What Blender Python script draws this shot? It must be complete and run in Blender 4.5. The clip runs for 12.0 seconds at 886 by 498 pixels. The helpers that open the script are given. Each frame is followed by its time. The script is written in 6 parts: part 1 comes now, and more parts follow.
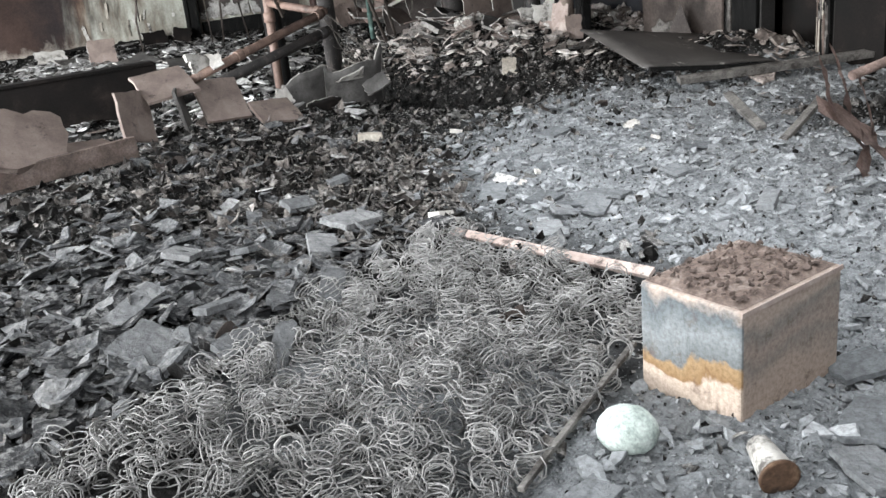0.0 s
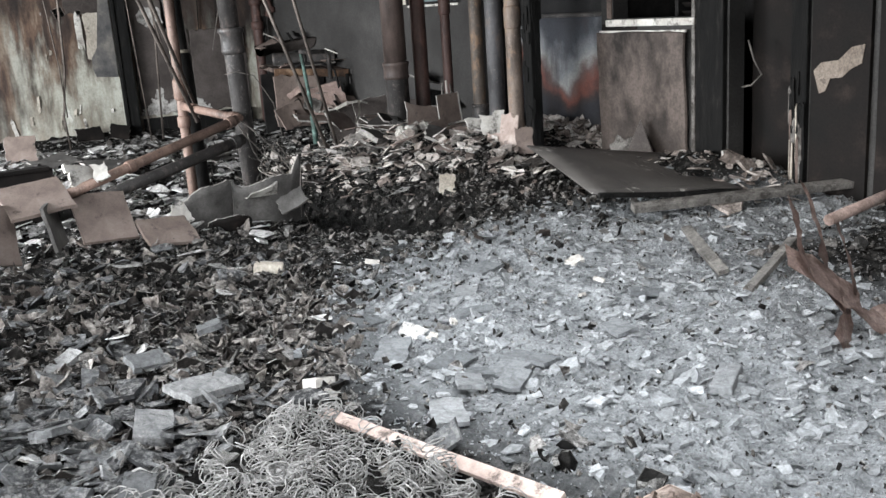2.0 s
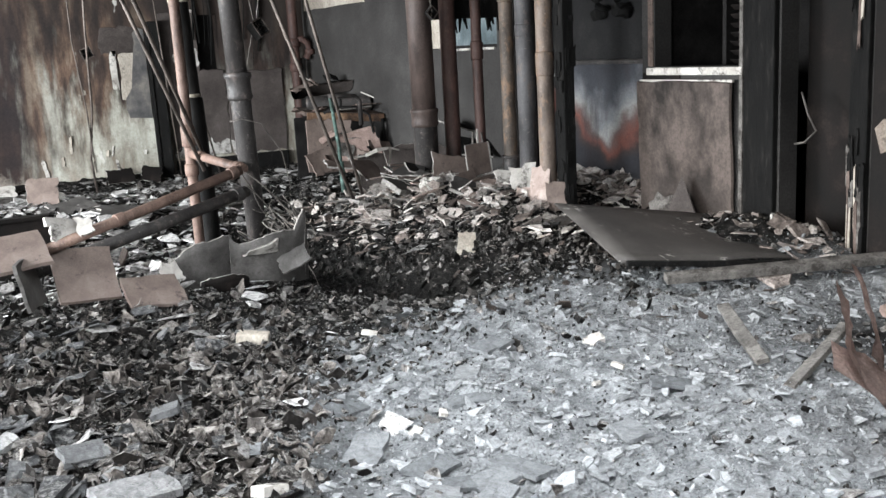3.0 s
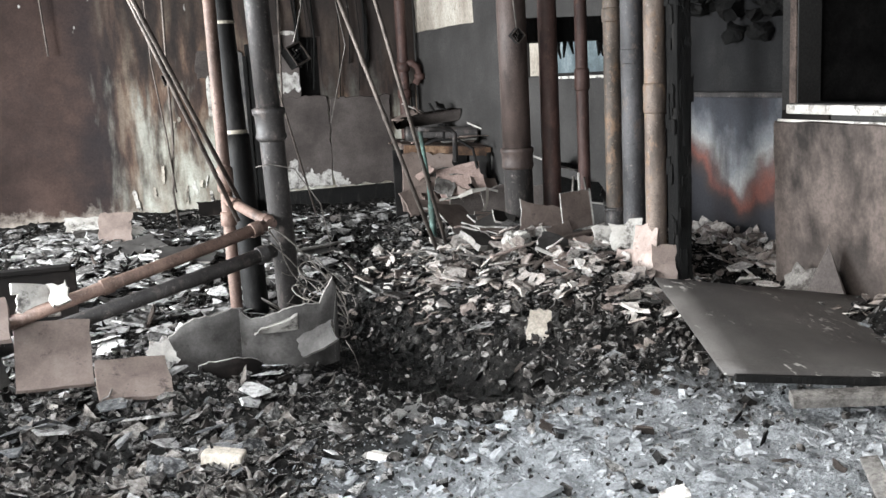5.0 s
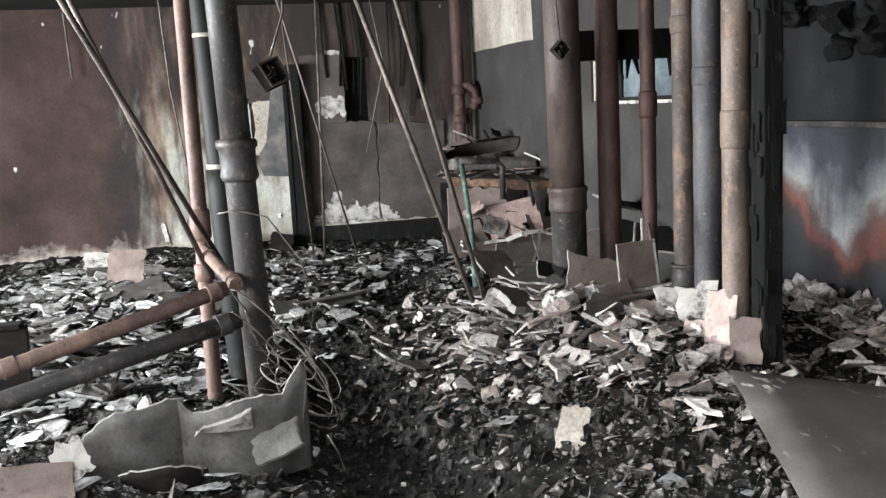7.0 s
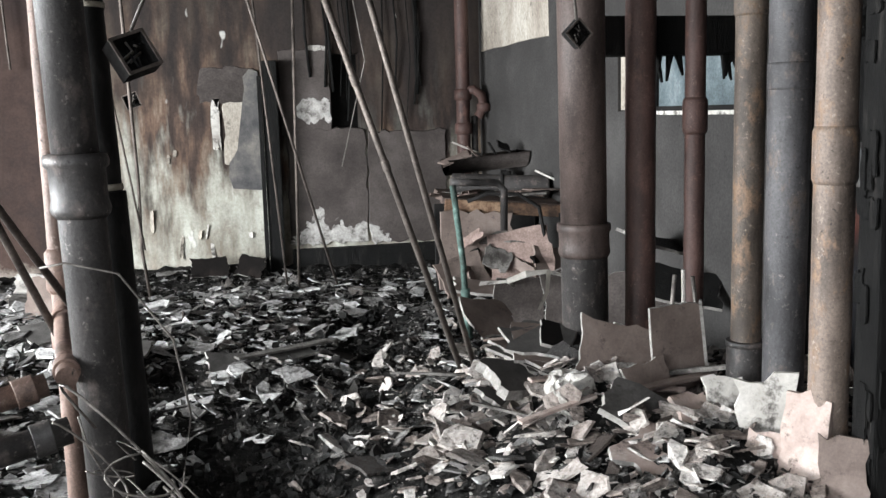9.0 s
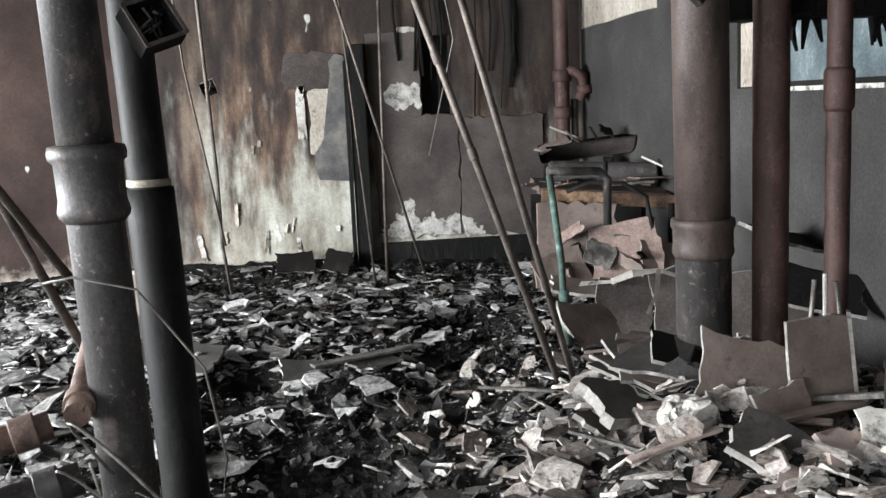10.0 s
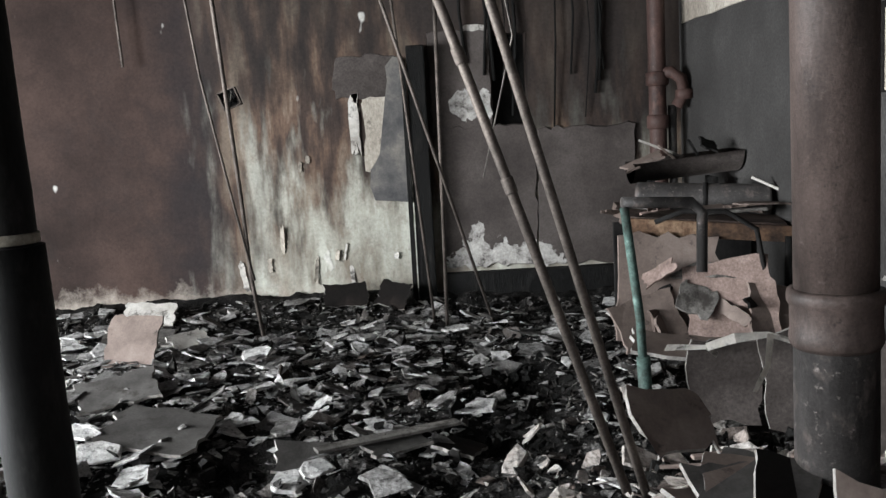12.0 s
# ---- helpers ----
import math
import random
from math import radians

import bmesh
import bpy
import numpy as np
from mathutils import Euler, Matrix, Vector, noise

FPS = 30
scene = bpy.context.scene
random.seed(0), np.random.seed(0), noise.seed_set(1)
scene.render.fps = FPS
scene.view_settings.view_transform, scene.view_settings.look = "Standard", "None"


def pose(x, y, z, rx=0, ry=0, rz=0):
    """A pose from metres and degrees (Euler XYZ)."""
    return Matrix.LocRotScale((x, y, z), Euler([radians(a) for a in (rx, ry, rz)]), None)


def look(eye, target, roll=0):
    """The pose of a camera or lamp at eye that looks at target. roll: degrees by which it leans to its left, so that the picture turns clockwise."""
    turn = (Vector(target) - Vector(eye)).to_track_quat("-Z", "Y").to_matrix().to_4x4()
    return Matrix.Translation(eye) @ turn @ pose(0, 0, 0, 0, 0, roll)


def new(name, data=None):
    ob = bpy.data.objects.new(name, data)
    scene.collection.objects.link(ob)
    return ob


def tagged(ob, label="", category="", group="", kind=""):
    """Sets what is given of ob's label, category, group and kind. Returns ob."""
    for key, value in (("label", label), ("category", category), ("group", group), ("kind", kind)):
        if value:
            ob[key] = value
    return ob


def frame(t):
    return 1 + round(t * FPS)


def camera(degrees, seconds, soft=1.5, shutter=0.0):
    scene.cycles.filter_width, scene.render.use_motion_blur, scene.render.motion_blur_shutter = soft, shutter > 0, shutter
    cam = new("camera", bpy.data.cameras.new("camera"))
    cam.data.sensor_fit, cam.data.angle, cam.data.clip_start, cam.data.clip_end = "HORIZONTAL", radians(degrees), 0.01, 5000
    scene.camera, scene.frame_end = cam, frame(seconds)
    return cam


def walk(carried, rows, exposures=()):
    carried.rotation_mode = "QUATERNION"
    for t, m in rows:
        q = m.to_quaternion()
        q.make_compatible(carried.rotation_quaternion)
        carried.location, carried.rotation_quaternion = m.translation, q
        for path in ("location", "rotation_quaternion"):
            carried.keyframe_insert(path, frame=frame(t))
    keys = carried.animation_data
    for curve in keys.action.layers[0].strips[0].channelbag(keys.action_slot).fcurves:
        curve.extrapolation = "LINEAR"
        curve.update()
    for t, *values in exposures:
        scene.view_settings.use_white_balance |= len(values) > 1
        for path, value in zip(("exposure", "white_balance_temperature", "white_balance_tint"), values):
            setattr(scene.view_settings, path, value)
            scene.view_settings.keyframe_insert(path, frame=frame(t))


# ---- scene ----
cam = camera(49.3, 12.0)
PATH = [
    (0, (-5.178, -5.886, 1.833), (-4.205, -4.275, 1.156), -5.7),
    (0.5, (-4.981, -5.802, 1.831), (-3.912, -4.231, 1.208), -6.2),
    (1, (-4.648, -5.660, 1.802), (-3.632, -4.035, 1.227), -4.1),
    (1.5, (-4.466, -5.533, 1.805), (-3.471, -3.880, 1.279), -3.7),
    (2, (-4.204, -5.211, 1.798), (-3.159, -3.580, 1.301), -3.8),
    (2.5, (-3.979, -5.029, 1.811), (-2.918, -3.396, 1.356), -3.8),
    (3, (-3.579, -4.835, 1.806), (-2.626, -3.124, 1.395), -3.2),
    (3.2, (-3.479, -4.788, 1.806), (-2.559, -3.056, 1.411), -3.0),
    (4.8, (-2.561, -3.887, 1.831), (-1.827, -2.061, 1.476), -3.1),
    (5, (-2.407, -3.812, 1.843), (-1.739, -1.960, 1.488), -3.0),
    (5.5, (-2.120, -3.669, 1.873), (-1.612, -1.765, 1.530), -1.9),
    (6, (-1.909, -3.423, 1.837), (-1.466, -1.499, 1.518), -1.8),
    (6.5, (-1.783, -3.066, 1.837), (-1.309, -1.150, 1.515), -2.2),
    (6.7, (-1.706, -2.910, 1.833), (-1.206, -0.997, 1.535), -2.9),
    (8.3, (-1.262, -1.725, 1.809), (-0.752, 0.183, 1.487), -2.2),
    (8.5, (-1.175, -1.547, 1.808), (-0.602, 0.341, 1.483), -1.3),
    (9, (-0.960, -1.170, 1.803), (-0.497, 0.755, 1.521), -1.5),
    (9.5, (-0.837, -0.906, 1.787), (-0.521, 1.048, 1.500), -2.3),
    (10, (-0.783, -0.572, 1.769), (-0.526, 1.389, 1.469), -2.6),
    (10.5, (-0.740, -0.239, 1.794), (-0.449, 1.716, 1.492), -2.5),
    (11, (-0.618, 0.098, 1.771), (-0.304, 2.055, 1.509), -3.1),
    (11.5, (-0.450, 0.391, 1.776), (-0.296, 2.362, 1.477), -3.2),
    (12, (-0.300, 0.661, 1.784), (-0.268, 2.641, 1.506), -3.1),
]
walk(cam, [(t, look(e, g, r)) for t, e, g, r in PATH], exposures=((0, 0.15), (1, 0.15), (2.5, 0.4), (5, 0.82), (6.5, 0.84), (8.5, 0.82), (11.3, 0.82), (12, 0.42)))

# ---- light: overcast daylight through the window openings of the west and south sides ----
w = bpy.data.worlds.new("overcast")
scene.world = w
w.use_nodes = True
wn = w.node_tree.nodes
sky = wn.new("ShaderNodeTexSky")
sky.sky_type, sky.sun_disc, sky.sun_elevation, sky.sun_rotation = "NISHITA", False, radians(38), radians(250)
w.node_tree.links.new(sky.outputs[0], wn["Background"].inputs[0])
wn["Background"].inputs[1].default_value = 0.05
sun = new("sun", bpy.data.lights.new("sun", "SUN"))
sun.data.energy, sun.data.angle, sun.data.color = 0.8, radians(14), (1, 0.96, 0.9)
sun.matrix_world = look((-20, -7, 16), (0, 0, 0))

WEST, EAST, NORTH, SOUTH, TOP = -7.2, 1.92, 8.92, -8.2, 3.05
WEST_OPENINGS = [(-6.6, -4.2), (-3.4, -1.0), (-0.2, 2.2), (3.0, 5.4)]
SOUTH_OPENINGS = [(-6.2, -3.4), (-2.6, 0.2)]


def window_light(name, place, target, wide, high, power):
    ob = new(name, bpy.data.lights.new(name, "AREA"))
    ob.data.shape, ob.data.size, ob.data.size_y, ob.data.energy = "RECTANGLE", wide, high, power
    ob.data.color = (0.93, 0.97, 1.0)
    ob.matrix_world = look(place, target)
    return ob


for y0, y1 in WEST_OPENINGS:
    window_light("window_light", (WEST - 0.02, (y0 + y1) / 2, 1.75), (-3.2 if y0 > 2 else 0, (y0 + y1) / 2, 0.1 if y0 > 2 else 0.9), y1 - y0, 1.7, 980 if y0 > 2 else 460 if y0 > -1 else 200)
for x0, x1 in SOUTH_OPENINGS:
    window_light("window_light", ((x0 + x1) / 2, SOUTH - 0.02, 1.75), ((x0 + x1) / 2, 0, 1.2), x1 - x0, 1.7, 22)
# lamp added above a made-up ceiling opening, to light the rubble from above
window_light("added_top_light", (-2.1, -2.5, TOP + 0.1), (-1.7, -1.7, 0), 3.2, 5.0, 132).data.spread = radians(105)

# ---- materials ----


def nodes_of(name):
    m = bpy.data.materials.new(name)
    m.use_nodes = True
    t = m.node_tree
    t.nodes["Principled BSDF"].inputs["Specular IOR Level"].default_value = 0.16
    return m, t, t.nodes["Principled BSDF"]


def ramp_of(t, stops, mode="LINEAR"):
    r = t.nodes.new("ShaderNodeValToRGB")
    r.color_ramp.interpolation = mode
    e = r.color_ramp.elements
    while len(e) < len(stops):
        e.new(0.5)
    for k, (p, c) in enumerate(stops):
        e[k].position, e[k].color = p, (*c, 1)
    return r


def noise_of(t, vec, scale, detail=5, rough=0.6):
    n = t.nodes.new("ShaderNodeTexNoise")
    n.inputs["Scale"].default_value, n.inputs["Detail"].default_value, n.inputs["Roughness"].default_value = scale, detail, rough
    t.links.new(vec, n.inputs["Vector"])
    return n.outputs["Fac"]


def math_of(t, op, a, b=0.0, clamp=False):
    n = t.nodes.new("ShaderNodeMath")
    n.operation, n.use_clamp = op, clamp
    for k, v in ((0, a), (1, b)):
        if isinstance(v, (int, float)):
            n.inputs[k].default_value = v
        else:
            t.links.new(v, n.inputs[k])
    return n.outputs[0]


def mix_of(t, fac, a, b, mode="MIX"):
    n = t.nodes.new("ShaderNodeMix")
    n.data_type, n.blend_type = "RGBA", mode
    for sock, v in ((n.inputs[0], fac), (n.inputs[6], a), (n.inputs[7], b)):
        if isinstance(v, (int, float)):
            sock.default_value = v
        elif isinstance(v, tuple):
            sock.default_value = (*v, 1)
        else:
            t.links.new(v, sock)
    return n.outputs[2]


def bump_of(t, b, height, strength, distance):
    n = t.nodes.new("ShaderNodeBump")
    n.inputs["Strength"].default_value, n.inputs["Distance"].default_value = strength, distance
    t.links.new(height, n.inputs["Height"])
    t.links.new(n.outputs[0], b.inputs["Normal"])


def position_of(t, local=True):
    if local:
        return t.nodes.new("ShaderNodeTexCoord").outputs["Object"]
    return t.nodes.new("ShaderNodeNewGeometry").outputs["Position"]


def stretch(t, vec, sx, sy, sz):
    n = t.nodes.new("ShaderNodeMapping")
    n.inputs["Scale"].default_value = (sx, sy, sz)
    t.links.new(vec, n.inputs["Vector"])
    return n.outputs[0]


def surface(name, stops, scale=5, fine=70, rough=0.8, metal=0.0, bump=0.4, dist=0.01, squash=(1, 1, 1), grain=0.5, smut=0.0):
    """A stained surface: broad stains through a ramp, fine grain over them, fine relief."""
    m, t, b = nodes_of(name)
    vec = stretch(t, position_of(t), *squash)
    broad, grit = noise_of(t, vec, scale, 6, 0.65), noise_of(t, vec, fine, 4, 0.7)
    r = ramp_of(t, stops)
    t.links.new(broad, r.inputs[0])
    g = ramp_of(t, [(0.3, (1 - grain, 1 - grain, 1 - grain)), (0.7, (1, 1, 1))])
    t.links.new(grit, g.inputs[0])
    c = mix_of(t, 1.0, r.outputs[0], g.outputs[0], "MULTIPLY")
    if smut:
        spots = math_of(t, "MULTIPLY", math_of(t, "SUBTRACT", noise_of(t, position_of(t, False), 9, 8, 0.74), 0.66 - 0.2 * smut), 9, True)
        c = mix_of(t, math_of(t, "MULTIPLY", spots, 0.85), c, (0.035, 0.03, 0.027))
    t.links.new(c, b.inputs["Base Color"])
    b.inputs["Metallic"].default_value = metal
    rr = math_of(t, "MULTIPLY_ADD", broad, 0.3)
    rr.node.inputs[2].default_value = rough - 0.15
    t.links.new(rr, b.inputs["Roughness"])
    bump_of(t, b, math_of(t, "ADD", broad, math_of(t, "MULTIPLY", grit, 0.5)), bump, dist)
    return m


def pieces(name, stops, by_object=False, fine=45, rough=0.85, dist=0.012, soot=0.51, lit_ash=0.0, lit_ash_colour=(0.3, 0.295, 0.29)):
    """Rubble whose pieces differ: each island, or each object, takes its own colour, with grain and soot, and pale ash
    on up-facing sides that also paints light from above.
    """
    m, t, b = nodes_of(name)
    geo = t.nodes.new("ShaderNodeNewGeometry")
    if by_object:
        pick = t.nodes.new("ShaderNodeObjectInfo").outputs["Random"]
        vec = position_of(t)
    else:
        pick, vec = geo.outputs["Random Per Island"], geo.outputs["Position"]
    broad, grit = noise_of(t, vec, 16, 5, 0.7), noise_of(t, vec, fine, 5, 0.7)
    r = ramp_of(t, stops)
    t.links.new(math_of(t, "ADD", math_of(t, "MULTIPLY", pick, 0.62), math_of(t, "MULTIPLY", math_of(t, "SUBTRACT", broad, 0.26), 0.8), True), r.inputs[0])
    c = r.outputs[0]
    # up-facing sides paler: ash, and light from above put into the colour
    if lit_ash:
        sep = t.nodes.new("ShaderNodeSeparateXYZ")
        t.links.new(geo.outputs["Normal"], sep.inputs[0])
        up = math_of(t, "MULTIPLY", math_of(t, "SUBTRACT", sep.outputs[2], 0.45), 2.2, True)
        lit_ash_spots = math_of(t, "MULTIPLY", math_of(t, "SUBTRACT", noise_of(t, vec, 31, 5, 0.75), 0.5 - 0.25 * lit_ash), 5, True)
        c = mix_of(t, math_of(t, "MULTIPLY", math_of(t, "MULTIPLY", up, lit_ash_spots), 0.85), c, lit_ash_colour)
    g = ramp_of(t, [(0.25, (0.4, 0.39, 0.38)), (0.65, (1, 1, 1))])
    t.links.new(grit, g.inputs[0])
    spots = math_of(t, "MULTIPLY", math_of(t, "SUBTRACT", noise_of(t, vec, 24, 7, 0.75), soot), 8, True)
    c = mix_of(t, math_of(t, "MULTIPLY", spots, 0.8), mix_of(t, 1.0, c, g.outputs[0], "MULTIPLY"), (0.022, 0.02, 0.019))
    t.links.new(c, b.inputs["Base Color"])
    b.inputs["Roughness"].default_value = rough
    bump_of(t, b, math_of(t, "ADD", broad, grit), 0.8, dist)
    return m


CHAR, SOOT, BROWN = (0.006, 0.0055, 0.0055), (0.045, 0.042, 0.040), (0.085, 0.066, 0.057)
GREY, ASH, PALE = (0.16, 0.155, 0.15), (0.36, 0.37, 0.38), (0.62, 0.60, 0.56)

m_pipe_dark = surface("blackened_pipe", [(0.3, (0.006, 0.0055, 0.0055)), (0.55, (0.015, 0.0145, 0.014)), (0.75, (0.045, 0.042, 0.04))], 6, 90, 0.6, 0.1, 0.35, 0.004, (1, 1, 0.4))


def scaled_pipe(name, base, patch, scale_colour, amount, rough=0.6):
    """Burnt pipe: a sooted ground colour, blotches of rust, small flakes of scale and fine pitting."""
    m, t, b = nodes_of(name)
    vec = position_of(t)
    tall = stretch(t, vec, 1, 1, 0.35)
    broad, blot, fleck, grit = noise_of(t, tall, 5, 6, 0.65), noise_of(t, stretch(t, vec, 1, 1, 0.6), 11, 6, 0.7), noise_of(t, vec, 34, 5, 0.75), noise_of(t, vec, 110, 4, 0.7)
    r = ramp_of(t, [(0.3, tuple(c * 0.3 for c in base)), (0.52, base), (0.75, tuple(min(1, c * 1.7) for c in base))])
    t.links.new(broad, r.inputs[0])
    c = mix_of(t, math_of(t, "MULTIPLY", math_of(t, "SUBTRACT", blot, 0.62 - amount), 9, True), r.outputs[0], patch)
    c = mix_of(t, math_of(t, "MULTIPLY", math_of(t, "MULTIPLY", math_of(t, "SUBTRACT", fleck, 0.6), 10, True), 0.65), c, scale_colour)
    c = mix_of(t, math_of(t, "MULTIPLY", math_of(t, "SUBTRACT", 0.4, fleck), 8, True), c, (0.02, 0.018, 0.017))
    g = ramp_of(t, [(0.3, (0.6, 0.6, 0.6)), (0.65, (1, 1, 1))])
    t.links.new(grit, g.inputs[0])
    t.links.new(mix_of(t, 1.0, c, g.outputs[0], "MULTIPLY"), b.inputs["Base Color"])
    b.inputs["Roughness"].default_value, b.inputs["Specular IOR Level"].default_value = rough, 0.28
    bump_of(t, b, math_of(t, "ADD", math_of(t, "ADD", blot, fleck), math_of(t, "MULTIPLY", grit, 0.4)), 0.45, 0.006)
    return m


m_pipe_black = scaled_pipe("sooted_cast_iron", (0.05, 0.046, 0.0445), (0.12, 0.1, 0.092), (0.34, 0.3, 0.28), 0.07, 0.5)
m_pipe_brown = scaled_pipe("brown_scorched_iron", (0.085, 0.063, 0.056), (0.11, 0.082, 0.073), (0.15, 0.124, 0.114), 0.04, 0.55)
m_pipe_red = scaled_pipe("scorched_red_pipe", (0.075, 0.043, 0.037), (0.12, 0.065, 0.054), (0.22, 0.15, 0.13), 0.07)
m_pipe_pink = scaled_pipe("scorched_pink_pipe", (0.17, 0.112, 0.09), (0.22, 0.15, 0.125), (0.4, 0.32, 0.28), 0.08)
m_pipe_blue = scaled_pipe("heat_blued_pipe", (0.08, 0.077, 0.08), (0.135, 0.108, 0.093), (0.28, 0.245, 0.22), 0.05)
m_pipe_tan = scaled_pipe("tan_rusty_pipe", (0.19, 0.147, 0.122), (0.23, 0.15, 0.1), (0.45, 0.38, 0.32), 0.1)
m_pipe_rust = scaled_pipe("rusty_grey_pipe", (0.12, 0.095, 0.078), (0.2, 0.13, 0.085), (0.4, 0.32, 0.25), 0.09)
m_rod = surface("burnt_steel_rod", [(0.3, (0.07, 0.06, 0.055)), (0.7, (0.25, 0.21, 0.185))], 8, 90, 0.6, 0.5, 0.3, 0.002)
m_verdigris = surface("corroded_green_pipe", [(0.35, (0.04, 0.045, 0.04)), (0.55, (0.1, 0.16, 0.14)), (0.75, (0.3, 0.42, 0.38))], 9, 90, 0.7, 0.1, 0.5, 0.004)
m_wire = surface("bare_wire", [(0.3, (0.1, 0.09, 0.085)), (0.7, (0.34, 0.31, 0.28))], 10, 90, 0.5, 0.5, 0.1, 0.001)
m_band = surface("pale_band", [(0.3, (0.3, 0.26, 0.2)), (0.7, (0.6, 0.56, 0.48))], 12, 90, 0.7)
m_charwood = surface("charred_wood", [(0.3, (0.004, 0.004, 0.004)), (0.58, (0.011, 0.0105, 0.01)), (0.8, (0.055, 0.05, 0.046))], 7, 60, 0.75, 0, 0.9, 0.02, (3, 3, 0.6))
m_plankgrey = surface("ashen_plank", [(0.3, (0.08, 0.075, 0.07)), (0.6, (0.22, 0.205, 0.19)), (0.8, (0.36, 0.34, 0.31))], 6, 60, 0.85, 0, 0.7, 0.01, smut=0.9)
m_dark = surface("near_black", [(0.3, CHAR), (0.7, (0.03, 0.028, 0.027))], 4, 60, 0.85)
m_sheet = surface("sooted_metal_sheet", [(0.35, (0.055, 0.046, 0.042)), (0.55, (0.098, 0.083, 0.077)), (0.75, (0.155, 0.134, 0.125))], 2.5, 60, 0.6, 0.2, 0.2, 0.004)
m_skin = surface("smoked_grey_paint_skin", [(0.3, (0.05, 0.05, 0.056)), (0.5, (0.12, 0.115, 0.112)), (0.72, (0.26, 0.235, 0.21))], 3.4, 60, 0.6, 0.0, 0.3, 0.006, grain=0.25, smut=0.3)


def chipped_sheet():
    """Sooted sheet metal with small pale scratches and lifted chips in patches."""
    m, t, b = nodes_of("chipped_metal_sheet")
    vec = position_of(t, False)
    broad, chip, where, grit = noise_of(t, vec, 2.2, 5), noise_of(t, stretch(t, vec, 1, 0.6, 1), 26, 3, 0.5), noise_of(t, vec, 3.1, 3), noise_of(t, vec, 80, 4, 0.7)
    r = ramp_of(t, [(0.35, (0.055, 0.05, 0.047)), (0.6, (0.1, 0.092, 0.086)), (0.8, (0.17, 0.155, 0.145))])
    t.links.new(broad, r.inputs[0])
    f = math_of(t, "MULTIPLY", math_of(t, "MULTIPLY", math_of(t, "SUBTRACT", chip, 0.6), 20, True), math_of(t, "MULTIPLY", math_of(t, "SUBTRACT", where, 0.47), 8, True))
    c = mix_of(t, f, r.outputs[0], (0.42, 0.4, 0.37))
    g = ramp_of(t, [(0.3, (0.65, 0.65, 0.65)), (0.65, (1, 1, 1))])
    t.links.new(grit, g.inputs[0])
    t.links.new(mix_of(t, 1.0, c, g.outputs[0], "MULTIPLY"), b.inputs["Base Color"])
    b.inputs["Roughness"].default_value, b.inputs["Specular IOR Level"].default_value = 0.5, 0.4
    bump_of(t, b, math_of(t, "ADD", broad, grit), 0.3, 0.006)
    return m


m_chipped = chipped_sheet()
m_tile_brown = surface("scorched_brown_tile", [(0.3, (0.12, 0.092, 0.08)), (0.55, (0.21, 0.165, 0.145)), (0.8, (0.29, 0.24, 0.215))], 4, 80, 0.75, 0, 0.3, 0.004, smut=0.45, grain=0.22)
m_tile_grey = surface("sooted_porcelain", [(0.3, (0.045, 0.042, 0.04)), (0.55, (0.1, 0.094, 0.089)), (0.8, (0.17, 0.162, 0.155))], 5, 80, 0.6, 0, 0.25, 0.003, smut=0.5, grain=0.22)
m_white = surface("broken_white_plaster", [(0.25, (0.26, 0.235, 0.21)), (0.5, (0.56, 0.53, 0.49)), (0.75, (0.74, 0.72, 0.68))], 5, 60, 0.85, 0, 0.5, 0.008, smut=0.75, grain=0.22)
m_rim = surface("bare_broken_rim", [(0.3, (0.2, 0.185, 0.17)), (0.6, (0.42, 0.395, 0.37)), (0.8, (0.6, 0.58, 0.55))], 9, 60, 0.8)
m_pinkplaster = surface("pinkish_plaster", [(0.25, (0.26, 0.19, 0.165)), (0.55, (0.46, 0.37, 0.33)), (0.8, (0.6, 0.54, 0.5))], 6, 60, 0.85, 0, 0.5, 0.008, smut=0.6, grain=0.22)
m_rust = surface("flaking_rust", [(0.3, (0.06, 0.047, 0.042)), (0.55, (0.165, 0.125, 0.108)), (0.8, (0.3, 0.24, 0.215))], 6, 70, 0.85, 0.1, 0.7, 0.01)
m_rust_pale = surface("pinkish_rust", [(0.3, (0.2, 0.145, 0.125)), (0.55, (0.34, 0.25, 0.22)), (0.8, (0.5, 0.41, 0.37))], 7, 70, 0.85, 0.0, 0.3, 0.004, smut=0.1)
m_crust = surface("rust_and_ash_crust", [(0.3, (0.08, 0.06, 0.052)), (0.5, (0.22, 0.165, 0.14)), (0.72, (0.4, 0.33, 0.29))], 14, 80, 0.9, 0.0, 0.8, 0.01, smut=0.5)
m_rust_tan = surface("tan_rusted_sheet", [(0.3, (0.06, 0.05, 0.046)), (0.5, (0.27, 0.18, 0.13)), (0.75, (0.42, 0.3, 0.22))], 3.5, 70, 0.85, 0.05, 0.5, 0.008)
m_spring = surface("burnt_spring_wire", [(0.3, (0.13, 0.126, 0.122)), (0.55, (0.35, 0.34, 0.33)), (0.8, (0.6, 0.58, 0.56))], 5, 60, 0.55, 0.35, 0.2, 0.002)
m_copper = surface("scorched_orange_metal", [(0.35, (0.05, 0.036, 0.03)), (0.52, (0.19, 0.115, 0.075)), (0.72, (0.52, 0.36, 0.24))], 4, 60, 0.55, 0.3)
m_egg = surface("pale_green_stone", [(0.3, (0.3, 0.36, 0.33)), (0.5, (0.6, 0.67, 0.62)), (0.75, (0.78, 0.82, 0.78))], 14, 90, 0.8, 0, 0.6, 0.006)
